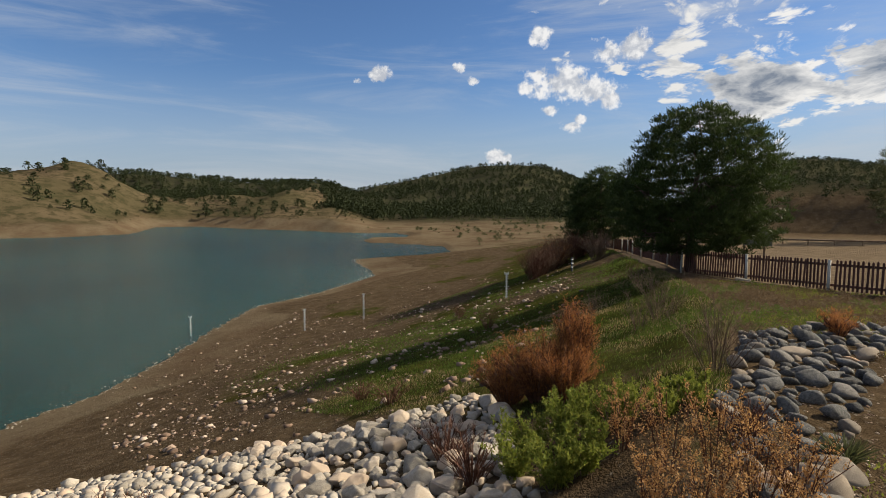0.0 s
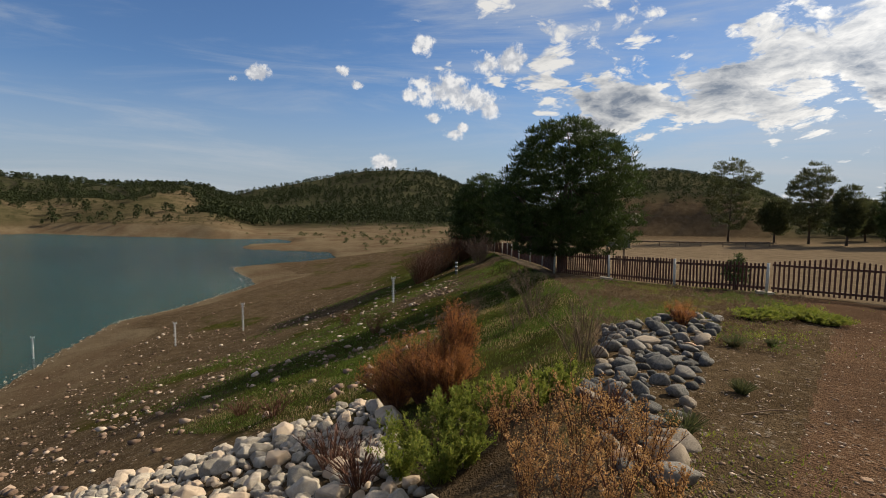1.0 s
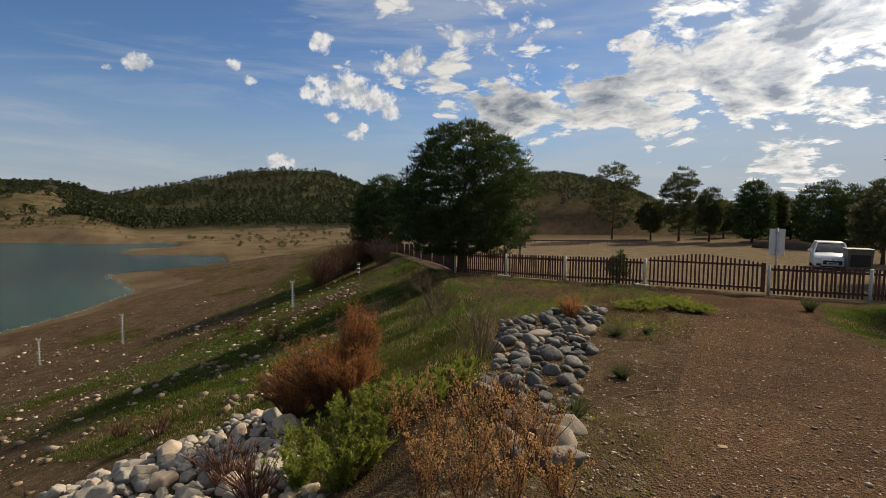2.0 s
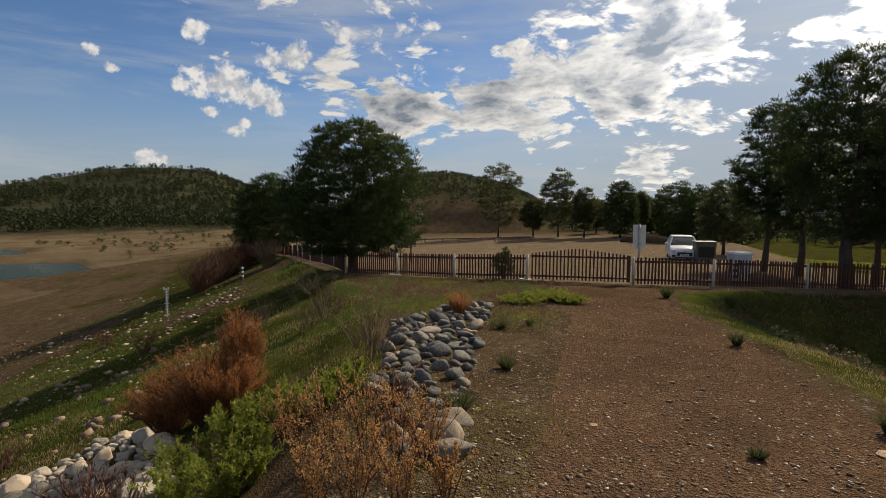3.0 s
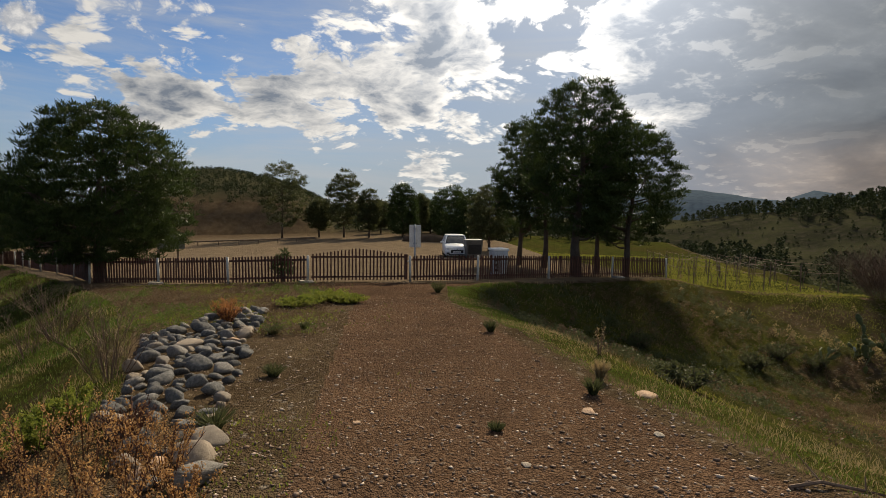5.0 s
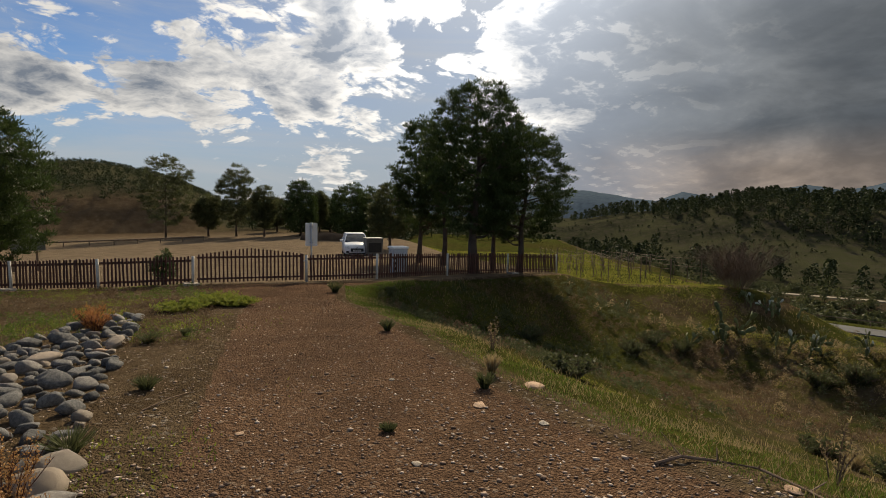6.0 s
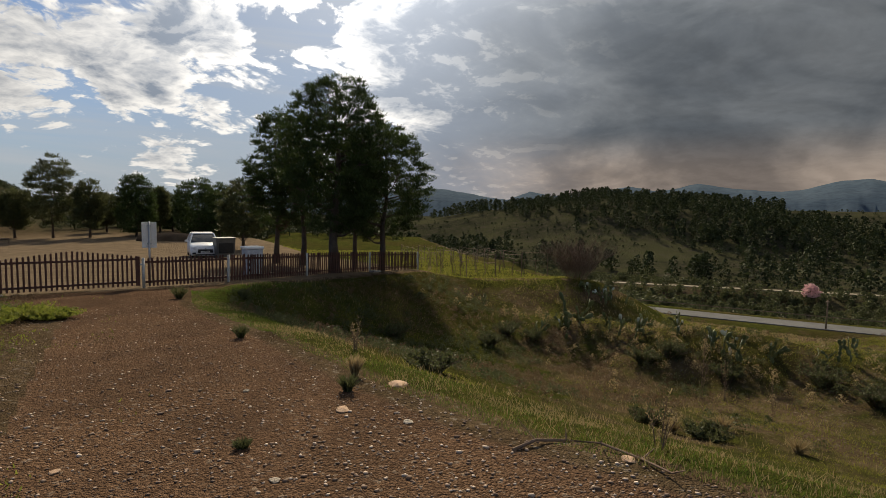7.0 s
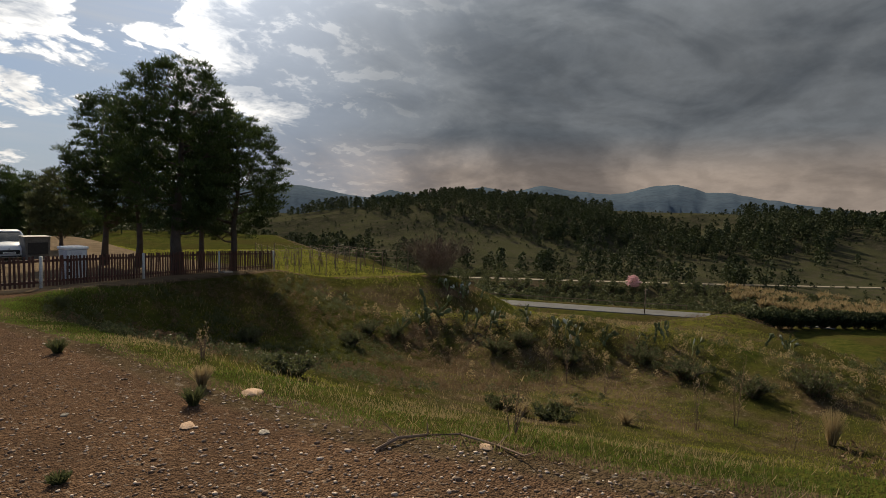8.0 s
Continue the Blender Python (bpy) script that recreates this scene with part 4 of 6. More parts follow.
def pine(at, height, base, radius, clumps, girth, label, needles=34, lean=(0.0, 0.0), mat="needle", clump=0.26, name="pine_tree", limbs=16, seed=1, length=0.125, width=0.013, shape="dome", airy=0.0, squash=1.0):
    """A trunk with limbs and twigs, and a crown of needle clumps that fills an uneven, lobed outline; airy opens gaps in it."""
    global rng
    rng = np.random.default_rng(seed)
    t = thing(name, label, "tree", at, group="")
    top = height * 0.93
    path = [Vector((lean[0] * (k / 6) ** 1.4 + 0.012 * height * rng.normal(), lean[1] * (k / 6) ** 1.4 + 0.012 * height * rng.normal(), top * k / 6)) for k in range(7)]
    path[0] = Vector((0, 0, -0.15))
    wood = [tube(path, [girth * (1.25 if k == 0 else 1 - 0.15 * k) for k in range(7)], 10)]
    spine = np.array([tuple(p) for p in path])
    n = clumps * 8
    u, a = rng.uniform(size=n), rng.uniform(0, 2 * np.pi, n)
    wide = np.interp(u, CROWNS[shape], CROWNS[shape + "_w"])
    ok = rng.uniform(size=n) < wide ** 1.6
    u, a, wide = u[ok], a[ok], wide[ok]
    lobes = fbm(np.cos(a) * 2.2 + 5 + u * 1.3, np.sin(a) * 2.2 + u * 2.6 + seed, 1.0, 3, seed)
    q = rng.uniform(0.10, 1.0, len(u)) ** 0.42
    rad = wide * radius * q * (1 + 0.24 * lobes)
    z = base + (height - base) * u * (1 + 0.05 * lobes) - 0.05 * radius * q
    c = np.stack([np.interp(z, spine[:, 2], spine[:, 0]) + np.cos(a) * rad, np.interp(z, spine[:, 2], spine[:, 1]) + np.sin(a) * rad * squash, z], 1)
    gaps = 0.7 * fbm(c[:, 0] + c[:, 1] * 0.5, c[:, 2] - c[:, 1] * 0.4, radius * 0.5, 2, seed + 5) + 0.7 * fbm(c[:, 1] + 9.0, c[:, 2] * 0.8 + c[:, 0] * 0.5, radius * 0.5, 2, seed + 6)
    c = c[gaps > -0.75 + airy][:clumps]
    n = len(c)
    for k in range(limbs):
        tip = Vector(c[rng.integers(n)])
        h = max(base * 0.75, tip.z - rng.uniform(0.25, 0.6) * math.hypot(tip.x, tip.y))
        i = min(5, int(6 * h / top))
        start = path[i].lerp(path[i + 1], min(1.0, 6 * h / top - i))
        mid = start.lerp(tip, 0.5) + Vector((0, 0, -0.05 * radius))
        g = girth * (0.42 - 0.28 * h / height)
        wood.append(tube([start, mid, tip], [g, g * 0.65, g * 0.22], 6))
        near = np.argsort(((c - np.array(tuple(mid.lerp(tip, 0.5)))) ** 2).sum(1))[:40]
        for j in rng.choice(near, min(6, len(near)), replace=False):
            e, b = Vector(c[j]), mid.lerp(tip, rng.uniform(0.0, 0.9))
            wood.append(tube([b, b.lerp(e, 0.55) + Vector((0, 0, 0.04)), e], [g * 0.34, g * 0.22, g * 0.08], 5))
    part("trunk", join(wood), "bark", t, smooth=True)
    size = clump * rng.uniform(0.6, 1.3, n)
    d = unit(n * needles)
    d[:, 2] = np.abs(d[:, 2]) * 0.75 + 0.15 * d[:, 2]
    cc, ss = np.repeat(c, needles, 0), np.repeat(size, needles)
    p0 = cc + d * (ss * rng.uniform(0.03, 0.95, len(ss)) ** 0.6)[:, None]
    out = d + 0.5 * unit(len(d))
    out[:, 2] += 0.45
    out /= np.linalg.norm(out, axis=1, keepdims=True)
    p1 = p0 + out * (length * rng.uniform(0.6, 1.3, len(ss)))[:, None]
    part("crown", strips(p0, p1, width * rng.uniform(0.7, 1.4, len(ss)), width * 0.5), mat, t)
    return t


def on_ground(yaw, dist, sink=0.0):
    h = heading(yaw, 0)
    x, y = h.x * dist, h.y * dist
    return (x, y, ground_z(x, y) - sink)


pine(on_ground(28.6, 22.6), 6.35, 0.75, 2.95, 1750, 0.19, "large dark green pine with a dense round crown by the fence", needles=60, seed=21, limbs=22, lean=(0.25, 0))
pine(on_ground(37.0, 44.0), 6.6, 0.8, 2.75, 900, 0.17, "rounded dark green pine near the end of the fence", needles=52, seed=22, length=0.17, width=0.020, clump=0.32)
pine(on_ground(33.2, 39.0), 3.6, 1.2, 1.3, 170, 0.08, "small bright green tree with a forked pale trunk", mat="olive", seed=23, name="small_tree", limbs=8, length=0.16, width=0.02)
pine(on_ground(-19.4, 22.4), 8.0, 1.7, 2.4, 1050, 0.21, "tall dark pine with a domed crown behind the fence", needles=58, seed=24, shape="oval", airy=0.40, limbs=26)
pine(on_ground(-24.3, 24.2), 6.7, 1.4, 2.15, 640, 0.15, "pine with spreading low limbs at the fence corner", needles=54, seed=25, lean=(0.25, 0), shape="oval", airy=0.42, limbs=22)
pine(on_ground(-13.2, 29.0), 7.9, 1.8, 1.7, 580, 0.14, "slender pine at the edge of the car park", seed=26, needles=50, shape="oval", airy=0.40, limbs=18, length=0.14, width=0.016)
pine(on_ground(-15.9, 27.5), 6.4, 1.9, 1.6, 300, 0.15, "broad dark pine at the edge of the car park", seed=27, needles=46, shape="oval", airy=0.25, length=0.14, width=0.016)
pine(on_ground(-21.4, 26.0), 6.4, 2.1, 1.5, 230, 0.12, "dark pine standing behind a larger one", seed=28, needles=46, shape="oval", airy=0.25, length=0.14, width=0.016)
pine(on_ground(-9.9, 46.0), 5.6, 1.0, 2.0, 380, 0.12, "green pine with a thin open crown behind the parked car", seed=29, needles=40, length=0.24, width=0.024, airy=0.3, mat="olive")
for yaw, dist, h, rad, mat, sd in ((12.4, 66, 9.2, 2.9, "olive", 31), (6.0, 64, 8.0, 2.0, "olive", 32), (3.3, 62, 5.6, 1.4, "olive", 33), (-0.3, 63, 6.5, 1.9, "needle", 34), (-2.3, 70, 5.4, 1.0, "olive", 39),
                                   (-5.7, 62, 6.3, 2.5, "needle", 35), (-7.6, 64, 6.0, 2.0, "needle", 36), (2.0, 72, 4.4, 1.5, "olive", 37), (-3.4, 74, 4.6, 1.9, "needle", 38), (8.6, 66, 4.6, 1.6, "olive", 40), (24.5, 62, 5.2, 2.4, "needle", 41)):
    thin = mat == "olive"
    pine(on_ground(yaw, dist), h, h * (0.16 if thin else 0.06), rad, 330 if thin else 420, 0.11,
         "thin grey-green tree with an open crown at the car park's edge" if thin else "dense dark pine at the far edge of the car park", needles=36, mat=mat, seed=sd, length=0.26, width=0.026, clump=0.36, name="open_tree" if thin else "pine_tree", limbs=12, airy=0.42 if thin else 0.0, shape="oval" if thin else "dome")
pine(on_ground(12.2, 18.0), 1.15, 0.12, 0.38, 80, 0.03, "young pine sapling growing at the fence", needles=30, seed=42, length=0.11, width=0.007, clump=0.09, name="pine_sapling", limbs=6, shape="spire")


def wood_mass(name, label, mat, xy, size, leaves=46, seed=1, tall=1.25, category="trees", leaf=0.10, wide=0.42):
    """Far trees: trunks and crowns of many leaf clumps, in one mesh."""
    q = np.random.default_rng(seed)
    z = land(*xy.T)[0]
    n = len(xy)
    s = np.repeat(size, leaves)
    v = q.uniform(0.0, 1.0, len(s)) ** 0.85
    a = q.uniform(0, 2 * np.pi, len(s))
    tilt = np.repeat(q.uniform(0, 2 * np.pi, n), leaves)
    k = np.sqrt(q.uniform(0.05, 1.0, len(s))) * np.minimum(1.0, 0.55 + 1.6 * v) * (1.02 - v) ** 0.55 * (1 + 0.3 * np.sin(2 * a + tilt) + 0.25 * np.sin(9 * v + tilt))
    bend = np.repeat(q.normal(size=(n, 2)) * 0.10, leaves, 0) * v[:, None]
    c = np.stack([np.repeat(xy[:, 0], leaves) + (np.cos(a) * wide * 1.25 * k + bend[:, 0]) * s, np.repeat(xy[:, 1], leaves) + (np.sin(a) * wide * 1.25 * k + bend[:, 1]) * s,
                  np.repeat(z, leaves) + s * tall * (0.10 + 0.88 * v)], 1)
    a = q.normal(size=c.shape)
    a /= np.linalg.norm(a, axis=1, keepdims=True)
    b = np.cross(a, q.normal(size=c.shape))
    b /= np.linalg.norm(b, axis=1, keepdims=True)
    h = (s * leaf * q.uniform(0.6, 1.3, len(s)))[:, None]
    v = np.stack([c - a * h, c + b * h * 0.5, c + a * h, c - b * h * 0.5], 1).reshape(-1, 3)
    f = np.arange(len(v)).reshape(-1, 4)
    p0 = np.stack([*xy.T, z - 0.3], 1)
    tv, tf = strips(np.repeat(p0, 2, 0), np.repeat(p0 + np.stack([0 * size, 0 * size, size * 0.7], 1), 2, 0), 0.03 * np.repeat(size, 2), 0.015 * np.repeat(size, 2))
    ob = part(name, stack([(v, f), (tv, tf)]), mat)
    return tagged(ob, label, category, kind="stuff")


def polar(n, yaw0, yaw1, r0, r1, seed, keep, power=1.0):
    q = np.random.default_rng(seed)
    a, d = np.radians(q.uniform(yaw0, yaw1, n)), r0 + (r1 - r0) * q.uniform(size=n) ** power
    xy = np.stack([-np.sin(a) * d, np.cos(a) * d], 1)
    w = np.clip(keep(np.degrees(a), d, fbm(xy[:, 0], xy[:, 1], 70.0, 3, seed)), 0, 1)
    ok = (q.uniform(size=n) < w) & ~inside(*xy.T, SHORE) & (seg_dist(*xy.T, SHORE, True) > 7)
    return xy[ok], q


xy, q = polar(5200, 33, 66, 235, 830, 3, lambda a, d, f: 0.50 + f * 1.6 - 0.25 * smooth(500, 800, d) + 0.5 * smooth(330, 250, d))
wood_mass("pine_wood", "open pine wood over the hill beyond the lake", "far_leaf", xy, q.uniform(2.4, 6.0, len(xy)), 60, 3, leaf=0.125, wide=0.42, tall=1.0)
xy, q = polar(2600, 60, 106, 345, 545, 4, lambda a, d, f: 0.75 + 1.2 * f)
wood_mass("ridge_pines", "dark pines along the wooded ridge behind the lake", "far_leaf", xy, q.uniform(2.4, 5.6, len(xy)), 90, 4, leaf=0.11, wide=0.50, tall=0.95)
xy, q = polar(2200, 62, 106, 215, 350, 24, lambda a, d, f: 0.14 + 1.6 * np.maximum(f, 0))
wood_mass("hillside_trees", "scattered dark pines and bushes on dry brown hills", "far_leaf", xy, q.uniform(1.3, 4.6, len(xy)), 120, 24, leaf=0.105, wide=0.46, tall=0.95)
xy, q = polar(5200, 62, 106, 205, 370, 34, lambda a, d, f: 0.6 + 1.2 * f)
wood_mass("dry_scrub", "low olive-brown scrub dotting the dry hills", "dead_olive", xy, 0.3 + 0.9 * q.uniform(size=len(xy)) ** 2, 24, 34, tall=0.7, category="scrub", wide=0.55, leaf=0.16)
xy, q = polar(4600, -97, -22, 138, 325, 5, lambda a, d, f: 0.80 + f * 2.0 + 0.25 * smooth(265, 300, d) - 0.9 * smooth(-62, -66, a) * smooth(-80, -72, a) * smooth(215, 260, d))
wood_mass("valley_pines", "dark pines on the green slope across the valley", "far_leaf", xy, q.uniform(2.2, 5.8, len(xy)), 130, 5, tall=1.2, leaf=0.092, wide=0.38)
xy, q = polar(3600, -94, -26, 136, 310, 14, lambda a, d, f: 0.5 + f)
wood_mass("valley_scrub", "low dark scrub between the pines across the valley", "far_leaf", xy, q.uniform(0.5, 1.6, len(xy)), 34, 14, tall=0.7, category="scrub", leaf=0.17)
xy, q = polar(5600, 3, 34, 81, 195, 6, lambda a, d, f: 0.55 + f * 1.6)
wood_mass("scrub", "low dark scrub over the hill behind the car park", "far_leaf", xy, q.uniform(0.4, 1.5, len(xy)), 40, 6, tall=0.7, category="scrub", leaf=0.10)
xy, q = polar(3000, -100, -36, 99, 133, 7, lambda a, d, f: 0.85 + f * 0.9)
xy = xy[(seg_dist(*xy.T, ROAD) > 5.5) & (seg_dist(*xy.T, TRAIL) > 3.5)]
wood_mass("olive_grove", "grey-green olive bushes on the valley floor", "olive", xy, 0.9 + 1.6 * np.random.default_rng(9).uniform(size=len(xy)), 90, 7, tall=0.8, leaf=0.10, category="olive trees", wide=0.46)
xy, q = polar(1500, 34, 62, 120, 270, 15, lambda a, d, f: 0.25 + f * 1.6 + 0.5 * smooth(200, 250, d))
wood_mass("shore_scrub", "brown and olive scrub on the drained lake flats", "olive", xy, q.uniform(0.5, 2.0, len(xy)), 50, 15, tall=0.6, category="scrub", wide=0.5, leaf=0.11)
xy, q = polar(600, -24, 6, 80, 170, 8, lambda a, d, f: 0.8 + f)
wood_mass("wood_edge", "dark pines beyond the car park", "far_leaf", xy, q.uniform(1.6, 3.2, len(xy)), 120, 8, category="trees", leaf=0.10, wide=0.4)

# ---------------------------------------------------------------- bushes, weeds and grass


def shrub(name, label, at, height, spread, stems, mat, twigs=14, tw=0.006, leaf=None, leaves=0, leaf_size=(0.03, 0.008), lean=(0, 0), bushy=0.6, seed=1, category="bush", group=""):
    """Stems that fan out from one foot, twigs on the stems, and leaves or seed heads on the twigs."""
    global rng
    rng = np.random.default_rng(seed)
    t = thing(name, label, category, at, group=group)
    a = rng.uniform(0, 2 * np.pi, stems)
    k = spread * rng.uniform(0.15, 1.0, stems) ** 0.7
    h = height * rng.uniform(0.65, 1.0, stems) * (1 - 0.25 * (k / max(spread, 1e-6)) ** 2)
    foot = np.stack([np.cos(a) * k * 0.18, np.sin(a) * k * 0.18, 0 * a - 0.03], 1)
    tip = np.stack([np.cos(a) * k + lean[0] * h, np.sin(a) * k + lean[1] * h, h], 1)
    mid = foot * 0.45 + tip * 0.55 - np.stack([np.cos(a) * k * 0.12, np.sin(a) * k * 0.12, -0.05 * h], 1)
    wood = [strips(foot, mid, tw * 1.6, tw * 1.2), strips(mid, tip, tw * 1.2, tw * 0.6)]
    n = stems * twigs
    u = rng.uniform(0.15, 1.0, n)
    f2, m2, t2 = (np.repeat(v, twigs, 0) for v in (foot, mid, tip))
    s = np.where((u < 0.55)[:, None], f2 + (m2 - f2) * (u / 0.55)[:, None], m2 + (t2 - m2) * ((u - 0.55) / 0.45)[:, None])
    d = unit(n) * bushy
    d[:, 2] = np.abs(d[:, 2]) + 0.5
    L = height * rng.uniform(0.10, 0.28, n) * (1.15 - 0.6 * u)
    e = s + d * L[:, None]
    wood.append(strips(s, e, tw * 0.7, tw * 0.4))
    part("brush", stack(wood), mat, t)
    if leaves:
        m = n * leaves
        v = rng.uniform(0.1, 1.05, m)[:, None]
        p0 = np.repeat(s, leaves, 0) * (1 - v) + np.repeat(e, leaves, 0) * v + unit(m) * 0.012
        p1 = p0 + (unit(m) + (0, 0, 0.3)) * leaf_size[0] * rng.uniform(0.5, 1.2, m)[:, None]
        part("foliage", strips(p0, p1, leaf_size[1] * rng.uniform(0.6, 1.2, m), leaf_size[1] * 0.5), leaf, t)
    return t


def foot(yaw, up, sink=0.0, lo=1.0):
    p = spot(yaw, up, lo=lo)
    return (p.x, p.y, ground_z(p.x, p.y) - sink)


p = foot(45.0, -20.8)
RED = Vector(p)
for k, (dx, dy, h, sp) in enumerate(((0.05, 0, 1.0, 0.75), (0.3, 0.4, 1.3, 0.34), (-0.4, -0.15, 0.8, 0.6), (0.5, -0.05, 0.85, 0.55))):
    x, y = p[0] + dx, p[1] + dy
    shrub("tamarisk_bush", "rust-red feathery bush with dense thin twigs", (x, y, ground_z(x, y)), h, sp, 210, "red_twig", 15, 0.0030, "rust", 4, (0.050, 0.0019), bushy=0.34, seed=50 + k, group="rust-red bushes")
for k, (yaw, up, h, sp) in enumerate(((37.5, -24.5, 0.62, 0.30), (33.5, -25.5, 0.70, 0.32), (29.5, -25.8, 0.78, 0.34), (26.0, -26.5, 0.66, 0.30), (22.8, -26.5, 0.60, 0.26), (31.5, -30.0, 0.58, 0.28), (26.5, -31.0, 0.60, 0.28), (36.0, -30.0, 0.5, 0.26), (21.0, -30.0, 0.42, 0.22))):
    shrub("seeding_weed", "dry brown weed covered in pale seed heads", foot(yaw, up), h, sp, 17, "red_twig", 12, 0.0026, "seed", 8, (0.011, 0.0055), bushy=0.42, seed=60 + k, category="weed", group="seeding weeds")
for k, (yaw, up, h, sp) in enumerate(((46.5, -26.0, 0.5, 0.38), (43.0, -24.5, 0.55, 0.36), (40.0, -23.5, 0.5, 0.34), (36.5, -21.8, 0.42, 0.30), (33.0, -21.0, 0.36, 0.3), (48.5, -28.0, 0.4, 0.3), (30.5, -19.5, 0.3, 0.28), (44.5, -28.5, 0.42, 0.3), (41.5, -27.0, 0.45, 0.3))):
    shrub("green_herb", "leafy bright green herb on the bank", foot(yaw, up), h, sp, 30, "herb", 11, 0.0026, "herb", 9, (0.028, 0.006), bushy=0.6, seed=80 + k, category="herb", group="green herbs")
for k, (yaw, up, h, sp, n) in enumerate(((31.8, -12.0, 1.25, 0.85, 40), (27.8, -16.2, 0.95, 0.6, 34), (34.0, -13.2, 0.8, 0.5, 20), (38.2, -12.4, 0.9, 0.35, 20))):
    shrub("bare_shrub", "leafless brown shrub with fanning thin stems", foot(yaw, up), h, sp * 1.25, n, "twig", 14, 0.003, seed=100 + k, bushy=0.8, group="bare shrubs")
for k, (yaw, up, h, sp) in enumerate(((55.5, -26.8, 0.55, 0.45), (53.0, -28.5, 0.45, 0.4), (17.6, -12.0, 0.5, 0.35), (26.0, -21.5, 0.32, 0.3), (60.5, -21.5, 0.5, 0.5), (63.5, -21.0, 0.4, 0.4), (49.0, -14.0, 0.9, 0.7), (52.0, -13.0, 0.8, 0.7), (90, -30.5, 0.7, 0.5), (87, -31.0, 0.6, 0.5), (93, -31, 0.7, 0.5))):
    shrub("dry_bush", "low dry brown bush among the stones", foot(yaw, up), h, sp, 46, "red_twig", 12, 0.004, "rust" if k == 2 else None, 3 if k == 2 else 0, (0.05, 0.004), seed=120 + k, group="dry bushes")
for k in range(12):
    yaw = 37.3 + 7.0 * ((k * 0.618) % 1)
    d = 37 + 9 * ((k * 0.38) % 1)
    shrub("thicket_bush", "tall bare reddish-brown bush in a thicket", on_ground(yaw, d), 2.1 + 0.5 * ((k * 0.7) % 1), 1.5, 80, "red_twig" if k % 3 else "twig", 22, 0.007, "rust" if k % 4 == 1 else None, 2 if k % 4 == 1 else 0, (0.10, 0.005), bushy=0.8, seed=140 + k, group="thicket bushes")
p = foot(-45.5, -7.2)
shrub("bare_bush", "large round leafless reddish bush on the terrace", p, 2.3, 2.3, 110, "twig", 40, 0.0045, seed=160, bushy=1.0)
for k, (yaw, up, h) in enumerate(((-57.8, -18.0, 1.9), (-72.6, -20.0, 1.5), (-76.0, -19.0, 1.8), (-60.0, -17.5, 1.2), (-54.5, -22.0, 0.5), (-22.3, -15.0, 0.55), (-80.5, -20, 0.9), (-64, -18.5, 1.1))):
    shrub("tall_weed", "tall dry thin weed stalk standing on the slope", foot(yaw, up), h, 0.10 + 0.08 * h, 4, "twig", 10, 0.0042, "dry", 4, (0.028, 0.006), seed=170 + k, bushy=0.5, category="weed", group="tall dry weeds")
for k, (yaw, up, h, sp) in enumerate(((-83.3, -18.8, 0.8, 0.26), (-87.5, -18.2, 0.9, 0.3), (-22.6, -17.6, 0.28, 0.13), (-55.5, -21.0, 0.28, 0.18), (-60.0, -20.0, 0.30, 0.2), (-66, -20.5, 0.28, 0.2))):
    shrub("dry_grass_tuft", "clump of dry straw-coloured grass", foot(yaw, up), h, sp, 260, "dry", 1, 0.0024, seed=180 + k, category="grass", group="dry grass clumps")
for k, (yaw, up, h, sp) in enumerate(((-22.0, -19.0, 0.20, 0.14), (-10.6, -13.4, 0.22, 0.16), (-10.4, -9.6, 0.3, 0.22), (-4.5, -9.3, 0.34, 0.26), (12.8, -17.6, 0.16, 0.16), (13.0, -13.4, 0.18, 0.2), (9.8, -13.0, 0.14, 0.12), (-11.9, -23.4, 0.08, 0.09), (18.5, -22.0, 0.2, 0.22))):
    shrub("grass_tuft", "small grey-green grass tuft on the track", foot(yaw, up), h, sp, 190, "olive", 1, 0.003, seed=190 + k, category="grass", group="grass tufts")
for k, (yaw, up, h, sp) in enumerate(((7.5, -10.2, 0.26, 0.7), (10.5, -10.6, 0.2, 0.6), (5.2, -10.4, 0.18, 0.5))):
    shrub("green_herb", "dense green weed patch beside the gate", foot(yaw, up), h, sp, 110, "herb", 8, 0.003, "herb", 7, (0.04, 0.009), seed=200 + k, category="herb", group="green herbs")
for k, (yaw, up, h, sp) in enumerate(((-38.2, -13.4, 0.55, 0.55), (-41.0, -13.9, 0.5, 0.5), (-36.5, -14.6, 0.5, 0.5), (-52.5, -15.0, 0.5, 0.6), (-55.0, -14.2, 0.6, 0.6), (-67.5, -14.6, 0.6, 0.7), (-71.5, -15.4, 0.6, 0.7), (-77, -16.2, 0.6, 0.7), (-82, -15.0, 0.7, 0.8), (-26, -14.0, 0.45, 0.5), (-30.5, -17.2, 0.4, 0.5), (-60, -15.6, 0.5, 0.5), (-53.2, -20.5, 0.35, 0.4), (-58.5, -21.0, 0.35, 0.4), (-88, -13.5, 0.9, 1.0))):
    shrub("slope_bush", "low dark olive-brown bush on the slope", foot(yaw, up, 0.08), h, sp, 50, "twig", 14, 0.005, "olive", 4, (0.05, 0.012), seed=210 + k, bushy=0.9, group="slope bushes")


